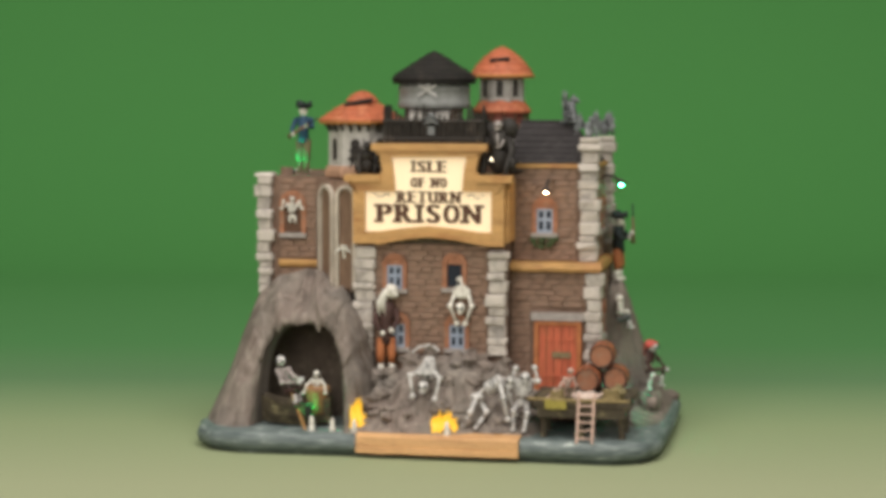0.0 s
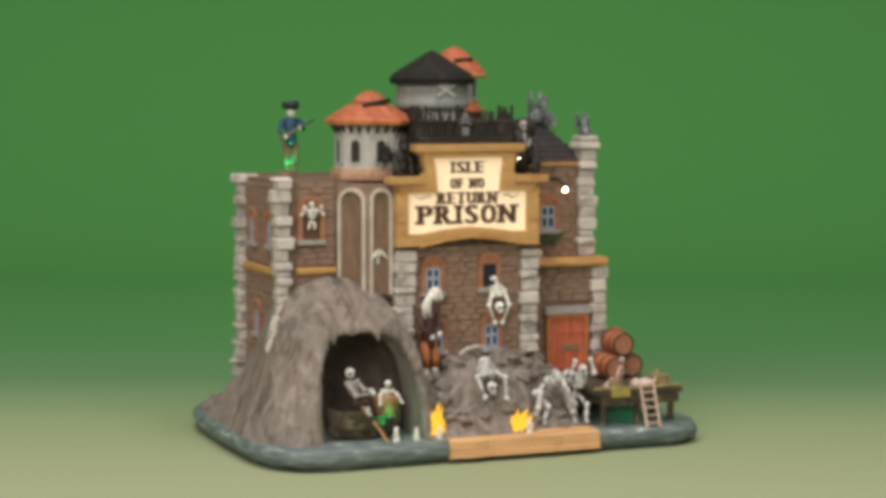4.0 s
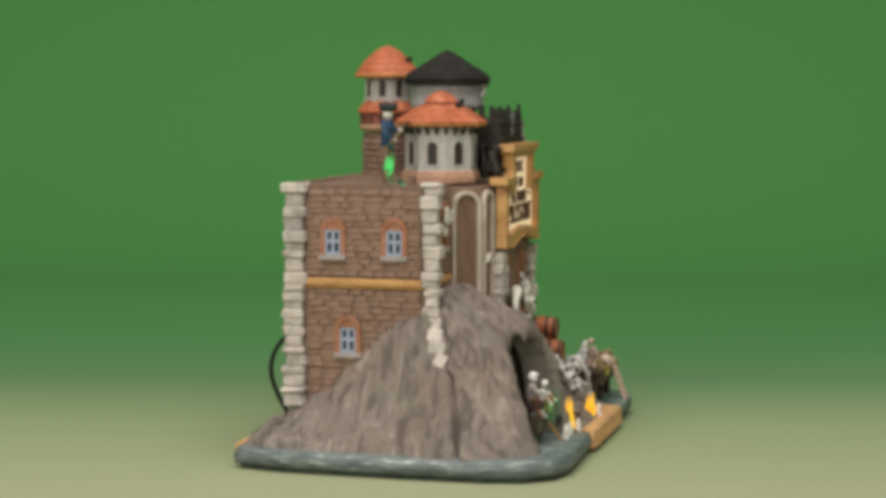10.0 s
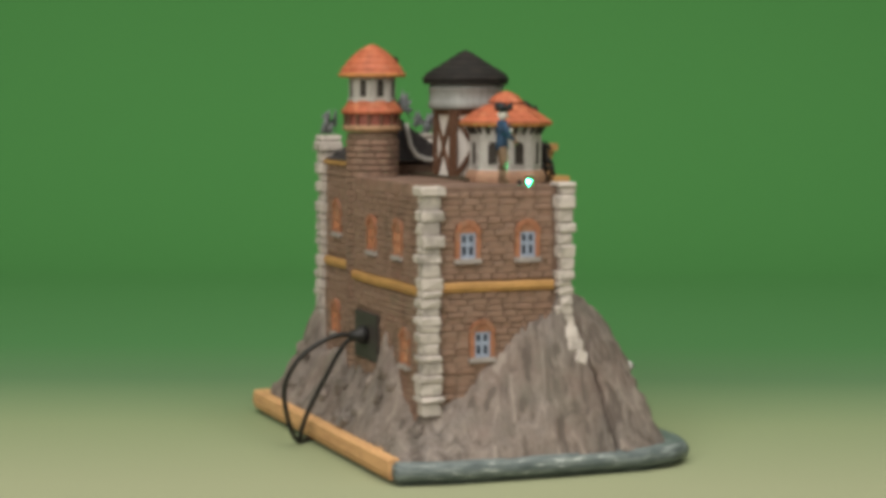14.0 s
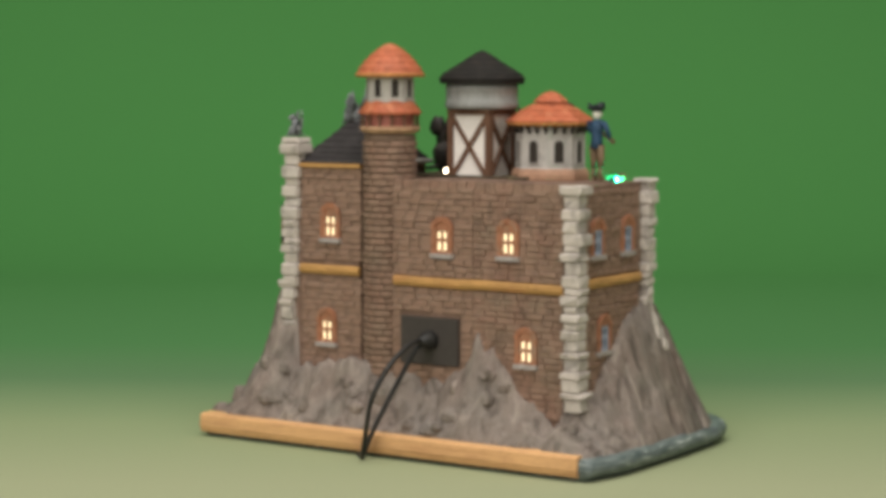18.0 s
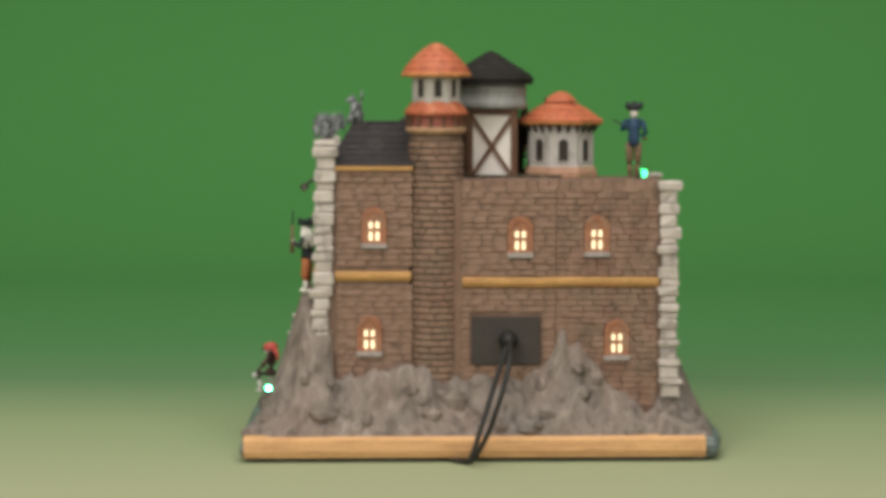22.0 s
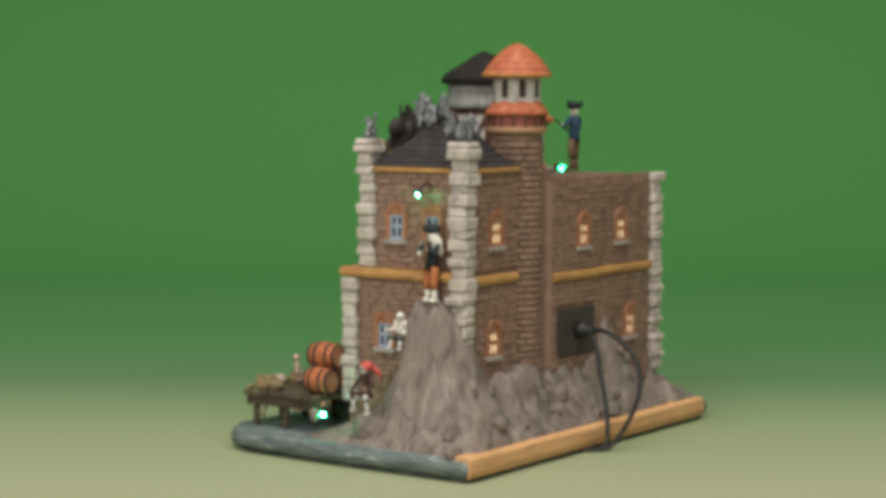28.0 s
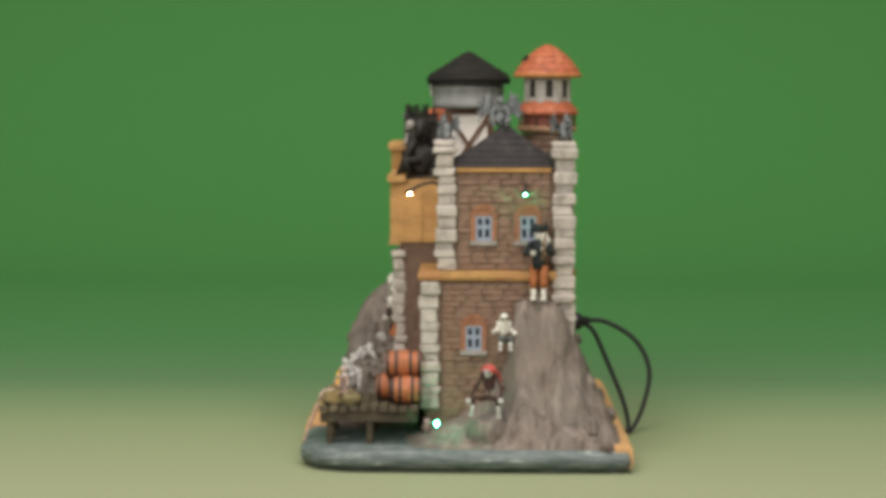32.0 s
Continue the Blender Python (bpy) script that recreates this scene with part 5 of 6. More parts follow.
for k in range(7):
    tube(b, [(71 + 2.2 * k, -70 + (k % 3), 31 + k % 2), (75 + 2.2 * k, -66.6 - (k % 2), 33 - (k % 3))], 0.8, 5)
ball(b, (76, -70.6, 31.8), 1.7, 0, (1, 1, 0.9), 8, 0.3)
part("bone_heap", b, painted("pinkish_bone", (0.6, 0.46, 0.4), 0.55, grain=0.0025, spread=0.35, bump=0.6), house, "heap of pale bones at the ladder's head", True)


# ---- figurines, each cast in one piece ----
STAND = {"head": (0, 0.01, 0.9), "neck": (0, 0, 0.82), "chest": (0, 0, 0.7), "waist": (0, 0, 0.54), "hips": (0, 0, 0.49),
         "sl": (-0.12, 0, 0.78), "sr": (0.12, 0, 0.78), "el": (-0.17, 0.02, 0.62), "er": (0.17, 0.02, 0.62), "hl": (-0.15, 0.1, 0.5), "hr": (0.15, 0.1, 0.5),
         "pl": (-0.06, 0, 0.48), "pr": (0.06, 0, 0.48), "kl": (-0.07, 0.02, 0.26), "kr": (0.07, 0.02, 0.26), "fl": (-0.07, 0.0, 0.02), "fr": (0.07, 0.0, 0.02)}


def figurine(at, h, face, mats, label, skeleton=True, hat=False, prop=None, tilt=(0, 0), fat=1.0, **moved):
    """mats: head, body, legs, feet. face: degrees, 0 looks to the front."""
    j = {k: Vector((v[0], -v[1], v[2])) for k, v in {**STAND, **moved}.items()}
    b = bmesh.new()
    if skeleton:
        ball(b, j["head"], 0.075 * fat, 0, (0.92, 1.05, 1.0), 10)
        ball(b, j["head"] + Vector((0, -0.03, -0.06)), 0.045, 0, (1, 1, 0.8), 8)
        for s in (-1, 1):
            ball(b, j["head"] + Vector((s * 0.031 * fat, -0.066 * fat, 0.004)), 0.023 * fat, 4, n=6)
        tube(b, [j["neck"], j["chest"], j["waist"], j["hips"]], 0.022, 6, 1)
        axis = (j["waist"] - j["neck"])
        side = (j["sr"] - j["sl"]).normalized()
        fwd = side.cross(axis.normalized())
        for i in range(5):
            c = j["neck"] + axis * (0.12 + 0.16 * i)
            w = (0.085, 0.105, 0.11, 0.1, 0.08)[i]
            pts = [c + side * w * math.cos(a) + fwd * (0.075 * math.sin(a) - 0.02) for a in [2 * math.pi * q / 10 for q in range(11)]]
            tube(b, pts, 0.018 * fat, 5, 1)
        # black core added inside the ribs, standing for the shade between them
        ball(b, j["neck"] + axis * 0.48 + fwd * -0.02, 0.1, 4, (0.72, 0.62, 1.05), 10)
        ball(b, j["hips"], 0.07, 2, (1.2, 0.8, 0.7), 8)
        limb, foot = 0.027 * fat, 0.036 * fat
    else:
        ball(b, j["head"], 0.07, 0, (0.9, 1.0, 1.15), 10)
        tube(b, [j["neck"], j["chest"], j["waist"], j["hips"] - Vector((0, 0, 0.05))], 0.075 * fat, 10, 1, 0.1 * fat)
        ball(b, j["chest"], 0.105 * fat, 1, (1.1, 0.8, 1.1), 10)
        limb, foot = 0.045 * fat, 0.05 * fat
    tube(b, [j["sl"], j["sr"]], limb * 0.9, 6, 1)
    for s in "lr":
        tube(b, [j["s" + s], j["e" + s], j["h" + s]], limb, 6, 1, limb * 0.7)
        ball(b, j["h" + s], limb * (1.5 if skeleton else 0.85), 0, n=6)
        shin = j["k" + s].lerp(j["f" + s], 0.35)
        tube(b, [j["p" + s], j["k" + s], shin], limb * (1.15 if skeleton else 1.5), 7, 2, limb * 1.1)
        tube(b, [shin, j["f" + s]], limb * (1.0 if skeleton else 0.9), 7, 3, limb * 0.9)
        ball(b, j["f" + s] + Vector((0, -0.02, 0.01)), foot, 3, (0.9, 1.7, 0.7), 8)
        if skeleton:
            for q, slot in (("k", 2), ("e", 1), ("s", 1), ("p", 2)):
                ball(b, j[q + s], limb * 1.55, slot, n=6)
    if hat:
        hx, hy, hz = j["head"]
        lathe(b, hx, hy, [(0.072, hz + 0.03), (0.068, hz + 0.11), (0.02, hz + 0.135)], 12, 4)
        brim = []
        for q in range(18):
            a = 2 * math.pi * q / 18
            lift = 0.5 + 0.5 * math.cos(3 * (a + math.pi / 6))
            brim.append([(hx + r * math.cos(a), hy + r * math.sin(a), hz + z) for r, z in ((0.066, 0.035), (0.1 + 0.035 * (1 - lift), 0.055 + 0.02 * lift), (0.098 + 0.03 * (1 - lift), 0.16 - 0.05 * lift), (0.066, 0.06))])
        faces_from(b, [p for row in brim for p in row], [(4 * q + k, 4 * q + k + 1, 4 * ((q + 1) % 18) + k + 1, 4 * ((q + 1) % 18) + k) for q in range(18) for k in range(3)], 4)
    if prop:
        butt, grip, tip = [Vector((p[0], -p[1], p[2])) for p in prop]
        tube(b, [grip, tip], 0.014, 6, 4, 0.011)
        tube(b, [butt, butt.lerp(grip, 0.55), grip.lerp(tip, 0.35)], 0.034, 6, 5, 0.016)
    b.transform(Matrix.Translation(at) @ Matrix.Rotation(radians(face), 4, "Z") @ Matrix.Rotation(radians(tilt[0]), 4, "X") @ Matrix.Rotation(radians(tilt[1]), 4, "Y") @ Matrix.Scale(h, 4))
    return part("figurine", b, list(mats) + [M_HAT_HOLLOW, M_BREECHES], house, label, True)


BONES = (M_BONE, M_BONE, M_BONE, M_BONE)
GREY = (M_GREYBONE,) * 4
figurine((-94.2, 15.5, 142), 39, -8, (M_BONE, M_BLUE, M_BREECHES, M_BREECHES), "pale-faced guard figurine in navy jacket, brown breeches and black hat holding a long gun", False, True, fat=0.88,
         prop=[(-0.18, 0.14, 0.52), (0.05, 0.16, 0.66), (0.3, 0.18, 0.8)], kl=(-0.055, 0.02, 0.26), kr=(0.055, 0.02, 0.26), fl=(-0.05, 0, 0.02), fr=(0.05, 0, 0.02), hl=(-0.1, 0.15, 0.56), hr=(0.1, 0.15, 0.68), el=(-0.165, 0.05, 0.62), er=(0.165, 0.06, 0.66))
figurine((-34.6, -37, 31.5), 50, 12, (M_BONE, M_COAT, M_TROUSER, M_BONE), "white-haired prisoner figurine in dark coat and rust trousers clinging to the wall", False, fat=0.8,
         head=(0.06, 0.05, 0.98), neck=(0.03, 0.02, 0.86), waist=(0, 0, 0.5), hips=(0, 0, 0.45), pl=(-0.05, 0, 0.46), pr=(0.05, 0, 0.46), sl=(-0.1, 0, 0.78), sr=(0.1, 0, 0.78), hl=(-0.04, 0.13, 0.53), hr=(0.06, 0.13, 0.56), el=(-0.125, 0.05, 0.64), er=(0.125, 0.05, 0.66), kl=(-0.06, 0.05, 0.29), kr=(0.06, 0.05, 0.29), fl=(-0.055, 0.02, 0.03), fr=(0.06, 0.02, 0.03))
b = bmesh.new()
ball(b, (-31.4, -38.8, 81.4), 2.9, 0, (1.25, 0.9, 1.0), 12, 0.3)
ball(b, (-28.6, -40.2, 78.8), 1.3, 0, (1, 0.9, 1.2), 8, 0.3)
for k in range(11):
    a = k * 0.6
    tube(b, [(-30.5 - 1.2 * math.cos(a), -38.8 - 0.8 * math.sin(a), 82.6), (-34.6 - 1.3 * math.cos(a), -39.4 - math.sin(a), 79.5), (-37 - 2.0 * math.cos(a), -39.7 - math.sin(a), 74.5), (-36.6 - 2.2 * math.cos(a), -39.8 - math.sin(a), 69.6 - 1.2 * (k % 3))], 1.1, 6, 0, 0.4)
part("white_hair", b, M_BONE, house, "long white hair of the prisoner figurine", True)


def placed(at, h, **joints):
    """Joints given as places in millimetres."""
    return {k: ((p[0] - at[0]) / h, -(p[1] - at[1]) / h, (p[2] - at[2]) / h) for k, p in joints.items()}


def posed(at, h, mats, label, fat=1.0, **joints):
    return figurine(at, h, 0, mats, label, fat=fat, **placed(at, h, **joints))


posed((7, -38, 72), 36, BONES, "pale skeleton figurine crawling head down out of a broken window", fat=1.1, hips=(6.4, -32.5, 87), waist=(6.6, -34.4, 85), chest=(6.8, -35.6, 81), neck=(6.8, -36.6, 77), head=(6.6, -38.4, 72),
      sl=(3.4, -36, 80.6), sr=(10.4, -36, 80.6), el=(0.8, -37.4, 73), er=(12.6, -37.4, 73), hl=(4.4, -37, 63.4), hr=(9, -37, 63.4), pl=(4.6, -32, 87), pr=(8.4, -32, 87), kl=(3.8, -29.5, 89), kr=(9, -29.5, 89), fl=(4.2, -27, 88), fr=(8.4, -27, 88))
figurine((-92.8, -15.4, 107.5), 23, 0, BONES, "pale skeleton figurine gripping the broken window", hl=(-0.2, 0.08, 0.86), hr=(0.2, 0.08, 0.86), el=(-0.26, 0.06, 0.68), er=(0.26, 0.06, 0.68),
         kl=(-0.07, 0.0, 0.4), kr=(0.07, 0.0, 0.4), fl=(-0.06, -0.05, 0.34), fr=(0.06, -0.05, 0.34))
posed((-8, -55, 38), 42, GREY, "grey skeleton figurine crawling head first down the rock", hips=(-8, -51, 45), waist=(-8, -53.5, 44.5), chest=(-8.2, -57, 41), neck=(-8.5, -59.5, 37), head=(-8.8, -63.5, 32.5),
      sl=(-13.5, -58, 39), sr=(-3.5, -58, 39), el=(-16.4, -61.5, 38), er=(-0.4, -61.5, 37), hl=(-14, -66.5, 27.5), hr=(-2, -67, 26.5), pl=(-10, -51, 43), pr=(-6, -51, 43), kl=(-10.5, -47, 38), kr=(-5.5, -47, 38), fl=(-10, -44, 34), fr=(-6, -44, 34))
posed((25, -60, 20), 43, GREY, "grey skeleton figurine climbing the shore on all fours", hips=(19.5, -60, 27.5), waist=(22.5, -60, 31), chest=(28.5, -59, 36), neck=(33, -58.5, 37.5), head=(37.5, -60, 36),
      sl=(32, -63, 36), sr=(32, -55, 36), el=(34.5, -66, 28), er=(36, -55, 28), hl=(37, -67, 17), hr=(40, -57, 18), pl=(19.5, -63, 27), pr=(19.5, -57, 27), kl=(17, -66, 20), kr=(25, -62, 20), fl=(13.5, -67, 12.5), fr=(20, -66, 11.5))
posed((44, -58, 20), 41, GREY, "grey skeleton figurine crouching on the shore with raised arms", hips=(43, -57, 24.5), waist=(43.2, -57.5, 28), chest=(44, -58, 33.5), neck=(45, -59, 37), head=(45.6, -61.5, 38.6),
      sl=(40.5, -60, 36.5), sr=(49.5, -58.5, 36.5), el=(37.8, -63, 37), er=(52.4, -62, 37), hl=(40.6, -62.5, 43.6), hr=(50.4, -61.5, 44), pl=(41, -58, 24), pr=(45.5, -57, 24), kl=(39.5, -64, 21), kr=(47, -64, 20), fl=(39.5, -64, 11), fr=(45.5, -66, 11))
b = bmesh.new()
tube(b, [(-19, -43, 48), (-15, -43.6, 51), (-9, -44.6, 52.2)], 0.8, 6)
for k in range(4):
    tube(b, [(-9, -45, 52.2), (-6.6 + 0.4 * k, -46.8 + 1.2 * k, 52.6 - 0.5 * k), (-4.8 + 0.3 * k, -47.6 + 1.6 * k, 50 - 0.5 * k)], 0.5, 5, 0, 0.3)
part("bone_arm", b, M_GREYBONE, house, "pale skeletal arm reaching over the rock")

PINK = (painted("pinkish_figurine", (0.52, 0.37, 0.31), 0.6, grain=0.0025, spread=0.3),) * 4
posed((66, -62, 28), 18, PINK, "small pinkish figurine sitting on the dock with outstretched legs", fat=1.4, head=(69.4, -61.5, 42.6), neck=(68.6, -61.6, 39.6), chest=(68, -61.8, 37), waist=(67, -62, 33.4), hips=(66.4, -62, 30.4), sl=(66.6, -64, 39), sr=(70.6, -59.6, 39), el=(64.6, -66, 35.6), er=(72, -59, 35),
      hl=(62.4, -66.6, 31.6), hr=(70.4, -58.6, 30.4), pl=(65.6, -63.4, 30), pr=(66.8, -60.8, 30), kl=(61.6, -64.6, 33), kr=(62.6, -61.6, 32.6), fl=(57.8, -65.4, 29.2), fr=(58.6, -62, 29.2))

# pirates on the rock by the wall
figurine((84, 40.5, 81), 38, 75, (M_BONE, M_HAT_HOLLOW, M_TROUSER, M_BONE), "pirate skeleton figurine in a black coat and rust trousers with a raised gun", False, True,
         [(0.1, 0.2, 0.56), (0.12, 0.19, 0.85), (0.14, 0.17, 1.16)], hl=(-0.04, 0.18, 0.66), el=(-0.18, 0.1, 0.64), hr=(0.1, 0.18, 0.72), er=(0.19, 0.08, 0.66))
b = bmesh.new()
for k in range(9):
    a = 0.7 * k
    tube(b, [(84.6 + 1.6 * math.cos(a), 41.5 + 1.6 * math.sin(a), 116), (84.4 + 2.6 * math.cos(a), 43.6 + 2.2 * math.sin(a), 112.5), (84 + 2.4 * math.cos(a), 45 + 2 * math.sin(a), 107 - k % 3)], 1.0, 6, 0, 0.35)
part("white_hair", b, M_BONE, house, "long pale hair on the pirate figurine's shoulder", True)
figurine((86.5, 22.6, 51.5), 23, 100, (M_BONE, M_BONE, M_IRON, M_GREYBONE), "pale skeleton figurine in grey breeches sitting on the rock ledge", fat=1.5, kl=(-0.12, 0.24, 0.5), kr=(0.1, 0.22, 0.48), fl=(-0.14, 0.28, 0.22), fr=(0.1, 0.26, 0.2), hl=(-0.26, 0.2, 0.62), hr=(0.2, 0.22, 0.58), hips=(0, 0, 0.4), pl=(-0.07, 0, 0.4), pr=(0.07, 0, 0.4), waist=(0, 0, 0.5))
figurine((104.5, 15, 24.5), 26, 70, (M_GREYBONE, M_COAT, M_COAT, M_GREYBONE), "grey skeleton figurine in dark rags and red bandana crouching at the water's edge", fat=1.5, kl=(-0.26, 0.2, 0.36), kr=(0.24, 0.22, 0.36), fl=(-0.32, 0.12, 0.0), fr=(0.26, 0.16, 0.0), hl=(-0.34, 0.24, 0.3), hr=(0.32, 0.26, 0.34), el=(-0.26, 0.08, 0.56), er=(0.28, 0.08, 0.56), head=(0, 0.08, 0.86), hips=(0, 0, 0.34), pl=(-0.08, 0, 0.34), pr=(0.08, 0, 0.34), waist=(0, 0, 0.46))
b = bmesh.new()
ball(b, (102.5, 15.5, 15), 8.5, 0, (1.0, 1.15, 1.1), 12, 0.5)
part("boulder", b, M_ROCK, house, "grey rock under the crouching figurine", True)
b = bmesh.new()
ball(b, (105.2, 14.8, 48.0), 3.7, 0, (1.05, 1.1, 0.72), 12, 0.25)
tube(b, [(103.2, 17, 47.4), (101.6, 20, 44.6), (101, 21.4, 41)], 1.6, 6, 0, 0.5)
part("bandana", b, M_RED, house, "red bandana on a skeleton figurine", True)

# grotto: rowing boat, rower and treasure
b = bmesh.new()
sections = []
for i in range(11):
    s = i / 10
    w = 9.0 * math.sin(math.pi * (0.08 + 0.84 * s)) ** 0.6
    up = 4.0 * abs(2 * s - 1) ** 2
    x = -98 + 38 * s
    sections.append([(x, -58 - w, 21.5 + up), (x, -58 - w * 0.8, 15 + up * 0.6), (x, -58 - w * 0.3, 9.4 + up * 0.4), (x, -58 + w * 0.3, 9.4 + up * 0.4), (x, -58 + w * 0.8, 15 + up * 0.6), (x, -58 + w, 21.5 + up),
                     (x, -58 + w * 0.82, 21.2 + up), (x, -58 + w * 0.6, 15.6 + up * 0.6), (x, -58 - w * 0.6, 15.6 + up * 0.6), (x, -58 - w * 0.82, 21.2 + up)])
flat = [p for s in sections for p in s]
faces_from(b, flat, [(i * 10 + k, i * 10 + (k + 1) % 10, (i + 1) * 10 + (k + 1) % 10, (i + 1) * 10 + k) for i in range(10) for k in range(10)] + [tuple(range(10)), tuple(range(100, 110))])
boat = part("rowing_boat", b, M_DARKWOOD, house, "dark wooden rowing boat in the grotto")
for x in (-90, -74):
    b = bmesh.new()
    box(b, x - 1.6, x + 1.6, -65, -51, 18.6, 20)
    part("thwart", b, M_DARKWOOD, boat)
b = bmesh.new()
lathe(b, -67.6, -60, [(4.8, 16), (5.4, 23), (6.9, 28), (7.0, 30.4), (6.2, 31), (5.4, 30.2), (5.0, 28.4)], 18)
tub = part("tub", b, painted("brown_treasure_tub", (0.26, 0.13, 0.06), 0.55, wear=(0.36, 0.22, 0.1)), boat, "round brown tub heaped with dull gold", True)
b = bmesh.new()
for k in range(26):
    a = rng2.uniform(0, 6.28)
    d = rng2.uniform(0, 4.8)
    ball(b, (-67.6 + d * math.cos(a), -60 + d * math.sin(a), 28.8 + 2.0 * (1 - d / 6)), 1.1, n=6)
part("treasure", b, painted("old_gold", (0.45, 0.28, 0.09), 0.4), tub, "heap of dull gold treasure")
M_ROWER = painted("pinkish_grey_bone", (0.4, 0.34, 0.325), 0.55, grain=0.0022, spread=0.45, bump=0.6, wear=(0.14, 0.1, 0.1))
posed((-84, -58, 20), 27, (M_GREYBONE, M_ROWER, M_COAT, M_GREYBONE), "grey skeleton rower figurine leaning forward in the boat", fat=1.4, head=(-87.6, -60.5, 43.6), neck=(-87, -59.5, 40), chest=(-85.6, -58.6, 36), waist=(-84.2, -58, 31), hips=(-83.5, -58, 27.4),
      sl=(-89.4, -60.6, 38.4), sr=(-83.4, -59.4, 39), el=(-86, -64.5, 32.6), er=(-80, -60, 34.8), hl=(-76.2, -64, 33), hr=(-76, -60.5, 34), pl=(-84.5, -60, 27), pr=(-82.5, -56.5, 27), kl=(-79.6, -63, 28.4), kr=(-78.4, -58, 28.2), fl=(-78.5, -63.5, 22), fr=(-77.5, -58, 22))
posed((-67.6, -60, 22), 19, BONES, "small pale skeleton figurine waist-deep in the tub", fat=1.35, head=(-67.4, -62.2, 37.4), neck=(-67.5, -61.2, 34.6), chest=(-67.5, -60.6, 32.4), waist=(-67.6, -60, 29.8), hips=(-67.6, -60, 28.2), sl=(-70, -61.2, 33.8), sr=(-65, -61.2, 33.8), el=(-72.4, -63.6, 31.6), er=(-62.6, -63.6, 31.6),
      hl=(-73.4, -66.6, 27.8), hr=(-61.4, -66.6, 28.0), pl=(-68.6, -60, 27.8), pr=(-66.6, -60, 27.8), kl=(-68.6, -60, 26.2), kr=(-66.6, -60, 26.2), fl=(-68.6, -60, 25.2), fr=(-66.6, -60, 25.2))
b = bmesh.new()
tube(b, [(-82, -60, 27), (-74, -69, 14), (-71, -72, 8)], 0.7, 6)
part("oar", b, M_TRIM, house, "wooden oar dipping in the water")
for x, y, k in ((-67.2, -73.5, 1.1), (-56, -73.5, 1.0), (-43.6, -75.5, 1.0), (6.5, -77.5, 1.1)):
    b = bmesh.new()
    lathe(b, x, y, [(1.9 * k, 8), (1.6 * k, 10), (1.1 * k, 8 + 6 * k), (0.9 * k, 8 + 7 * k), (0.4 * k, 8 + 7.8 * k)], 10)
    part("bone_stub", b, M_BONE, house, "pale bone stub sticking out of the shore", True)


def fire(x, y, z, h, seed, spread):
    g = random.Random(seed)
    b = bmesh.new()
    for k in range(4):
        a = 1.6 * k
        tube(b, [(x - 4 * math.cos(a), y - 4 * math.sin(a), z), (x + 4 * math.cos(a), y + 4 * math.sin(a), z + 1.6)], 0.9, 6)
    logs = part("campfire", b, M_DARKWOOD, house, "little campfire with yellow moulded flames")
    for k in range(18):
        f = -1 + (k + 0.5) / 9
        hh = h * (0.5 + 0.5 * math.cos(1.3 * f)) * g.uniform(0.62, 1.05)
        b = bmesh.new()
        c, s = x + spread * f + g.uniform(-0.5, 0.5), y + g.uniform(-2.2, 2.2)
        lean = 0.1 * (c - x)
        tube(b, [(c, s, z), (c + 0.5 + lean, s, z + hh * 0.35), (c - 0.5 + 1.6 * lean, s + 0.3, z + hh * 0.7), (c + 0.3 + 2.4 * lean, s, z + hh)], 2.0, 7, 0, 0.2)
        part("flame", b, M_FLAME, logs)


fire(4, -73, 9.5, 12.5, 2, 5.5)
fire(-43.5, -70, 9.5, 17, 5, 3.8)

# ---- battery box and lead at the back ----
b = bmesh.new()
box(b, -39, -3, 60, 63.6, 45, 70)
socket = part("socket_plate", b, M_SOCKET, house, "dark grey plastic socket plate in the back wall")
b = bmesh.new()
lathe(b, 0, 0, [(5, 0), (5, 4), (3.2, 6), (2.4, 10)], 14)
b.transform(Matrix.Translation((-22, 63.4, 58)) @ Matrix.Rotation(radians(-90), 4, "X"))
part("plug", b, M_PLASTIC, socket, "black plug", True)


def smooth_path(pts, k=6):
    out = []
    P = [Vector(pts[0])] + [Vector(p) for p in pts] + [Vector(pts[-1])]
    for a, p, q, c in zip(P, P[1:], P[2:], P[3:]):
        for i in range(k):
            t = i / k
            out.append(0.5 * ((2 * p) + (q - a) * t + (2 * a - 5 * p + 4 * q - c) * t * t + (3 * p - a - 3 * q + c) * t ** 3))
    return out + [P[-1]]


b = bmesh.new()
tube(b, smooth_path([(-22, 70, 58), (-22, 82, 58), (-20, 99, 48), (-15, 107, 32), (-9, 104, 14), (-1, 96, -0.8), (8, 84, -1.8), (18, 70, -1.8)]), 1.35, 8)
lead = part("power_lead", b, M_PLASTIC, house, "thin black power lead looping from the plug", True)
b = bmesh.new()
tube(b, smooth_path([(-21, 70, 57), (-19.5, 76, 52), (-13, 84, 34), (-6, 92, 14), (0, 94, -0.8), (10, 84, -1.8), (21, 70, -1.8)]), 1.35, 8)
part("power_lead_strand", b, M_PLASTIC, lead, "second strand of the lead", True)

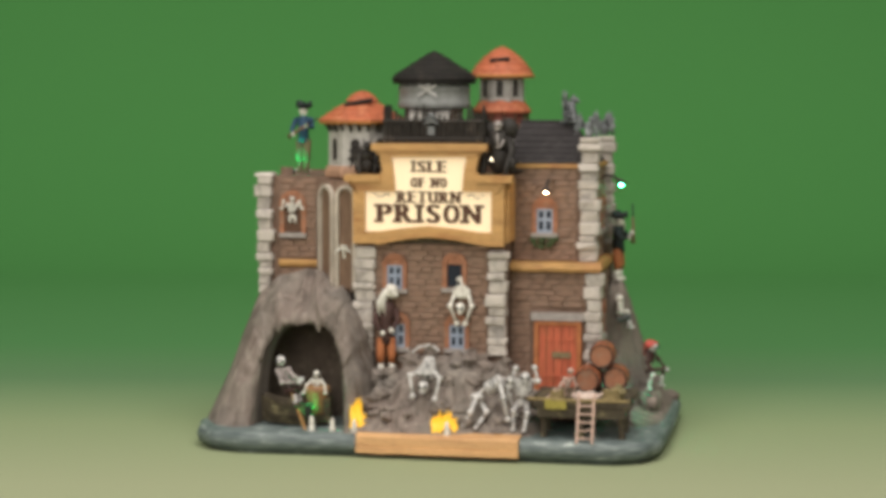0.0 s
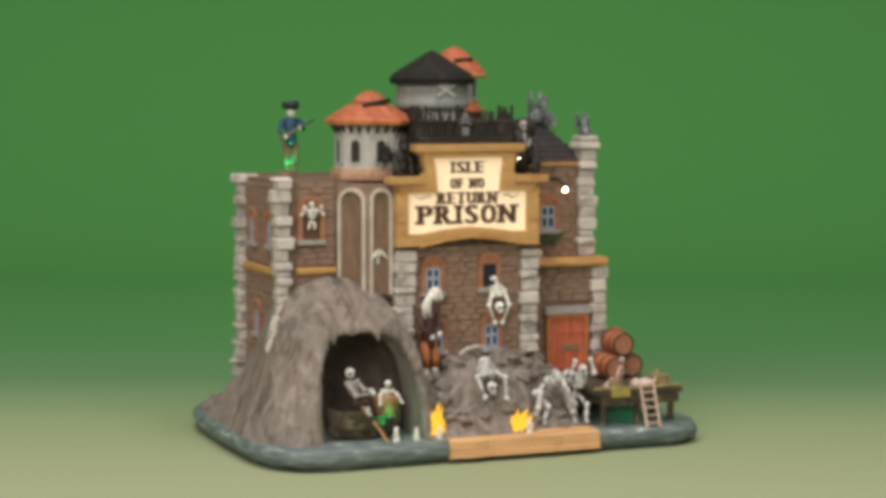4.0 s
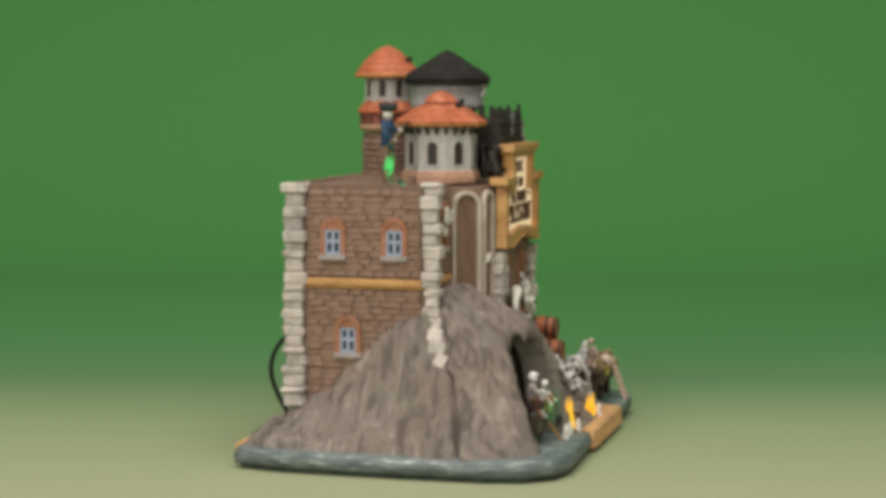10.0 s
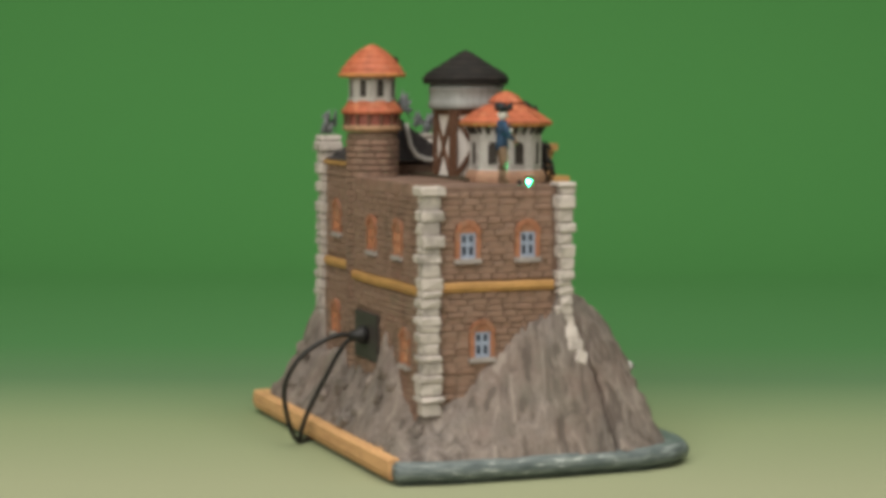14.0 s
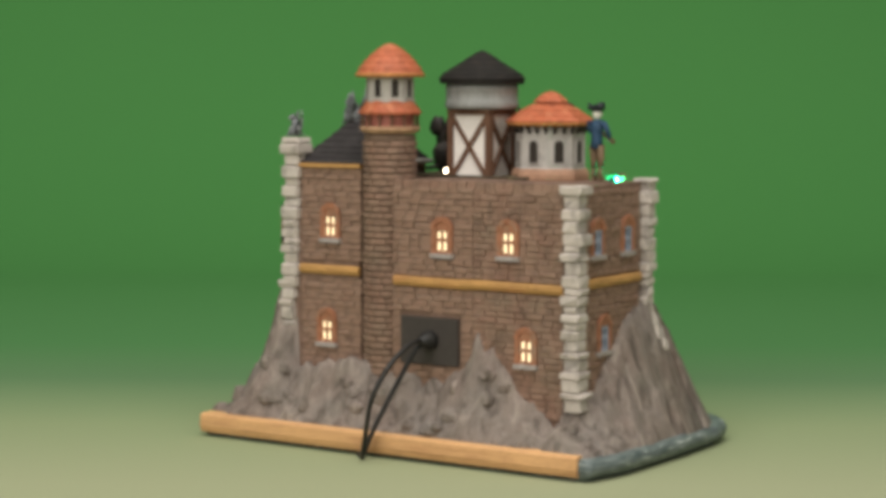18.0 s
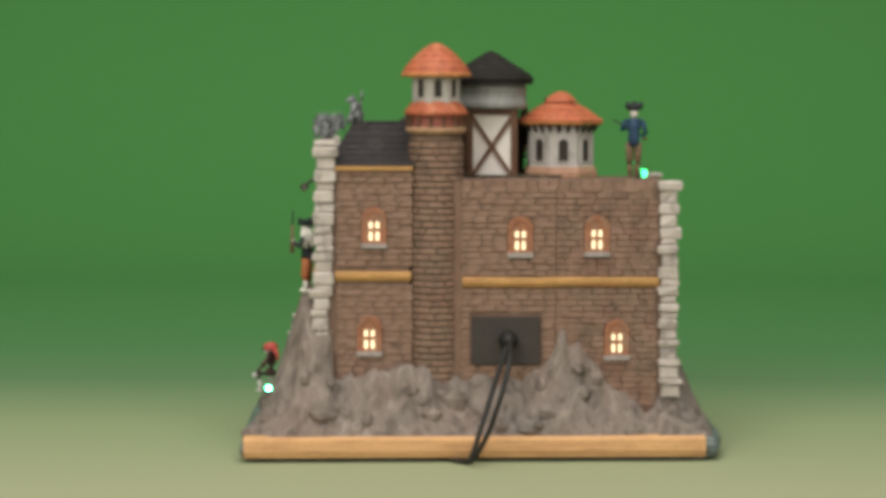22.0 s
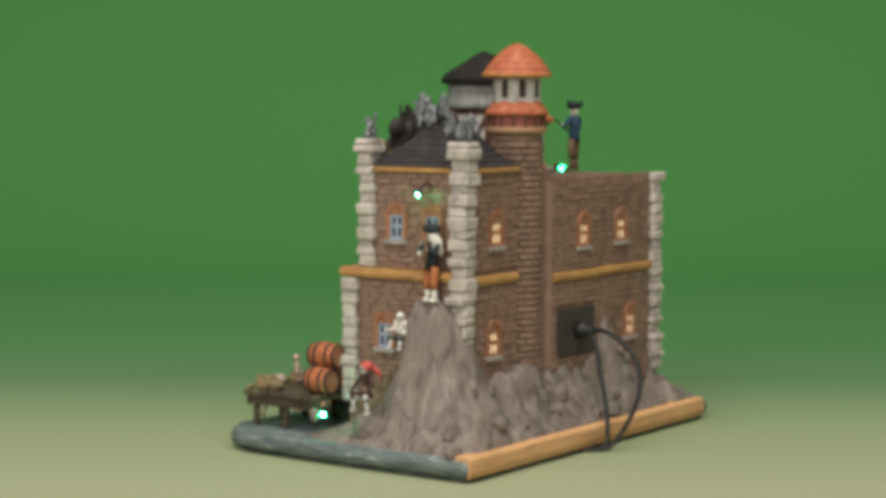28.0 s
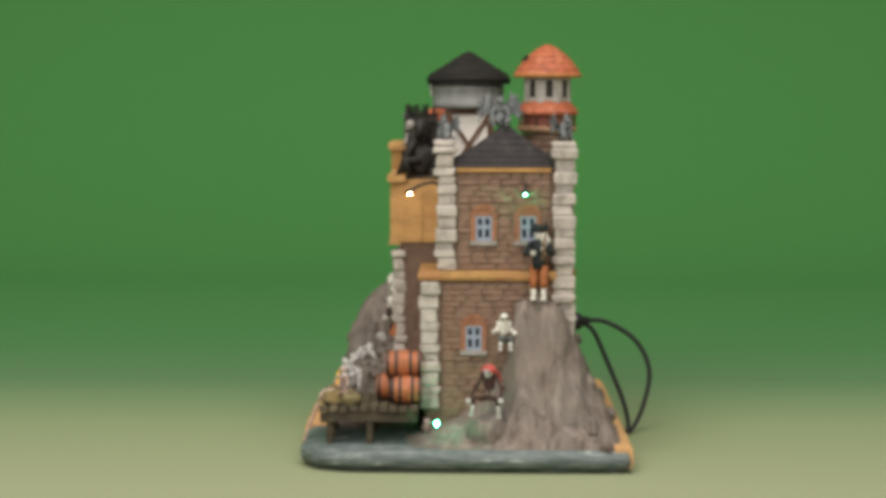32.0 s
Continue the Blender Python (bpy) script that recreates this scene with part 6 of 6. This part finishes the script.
# ---- masonry: stones raised from the walls ----
W = [gap(*p) for p in ((-30.5, 82), (2.5, 83), (-29, 50), (4, 50))]
masonry(("front", FRONT_C), (-41.5, 20.5, 46, 106), W, keep, True)
masonry(("front", FRONT_L), (-100.5, -79.5, 80, 141), [gap(-92.8, 110), (-101, -79, 90, 95)], left_wing, True)
masonry(("front", FRONT_R), (31, 66, 96, 147), [gap(48.5, 112)], right_wing, True)
masonry(("front", FRONT_RL), (31, 72, 24, 91), [(42, 72, 22, 69)], right_foot, True)
masonry(("left", LEFT_X), (-6.5, 54.5, 22, 141), [gap(40, 106), gap(7.5, 106), gap(32, 56), (-8, 56, 88, 94)], left_wing, True)
masonry(("back", BACK_Y), (-47.5, 2.8, 22, 139), [gap(-28.5, 104.5), (-103, 4, 85.5, 91.5), (-40, -2, 44, 71)], keep, True)
masonry(("back", BACK_Y), (-101.5, -47.6, 22, 139), [gap(-69, 105), gap(-80, 50), (-103, 4, 85.5, 91.5)], left_wing)
masonry(("back", BACK_R), (28, 68.5, 30, 147), [gap(48.5, 109), gap(51, 51.5), (28, 70, 88, 94)], right_wing, True)
masonry(("right", RIGHT_U), (-1.5, 46.5, 96, 147), [gap(12, 112), gap(35, 112)], right_wing, True)
masonry(("right", RIGHT_L), (-9.5, 54, 20, 91), [gap(7, 55)], right_foot, True)

# turret stones follow the curve
b = bmesh.new()
for k in range(44):
    v = 10 + 3.5 * k
    a = 0.3 * (k % 2)
    while a < 2 * math.pi + 0.3 * (k % 2) - 0.2:
        w = rng.uniform(0.5, 0.75)
        r0, r1 = 13.6, 14.7 + rng.uniform(-0.2, 0.2)
        q = [(a + 0.02, v - 1.5), (a + w / 2, v - 1.5), (a + w - 0.02, v - 1.5), (a + w - 0.02, v + 1.5), (a + w / 2, v + 1.5), (a + 0.02, v + 1.5)]
        m = (a + w / 2, v)
        vs = [(TX + r0 * math.cos(p[0]), TY + r0 * math.sin(p[0]), p[1]) for p in q]
        vs += [(TX + r1 * math.cos(m[0] + (p[0] - m[0]) * 0.93), TY + r1 * math.sin(m[0] + (p[0] - m[0]) * 0.93), m[1] + (p[1] - m[1]) * 0.75) for p in q]
        faces_from(b, vs, [(6, 7, 10, 11), (7, 8, 9, 10)] + [(i, (i + 1) % 6, 6 + (i + 1) % 6, 6 + i) for i in range(6)])
        a += w
part("brickwork", b, M_BRICK, turret, kind="stuff")


# ---- movement ----
def motions():
    walk(house, [(t, pose(0, 0, 0, 0, 0, a)) for t, a in TURN])


motions()
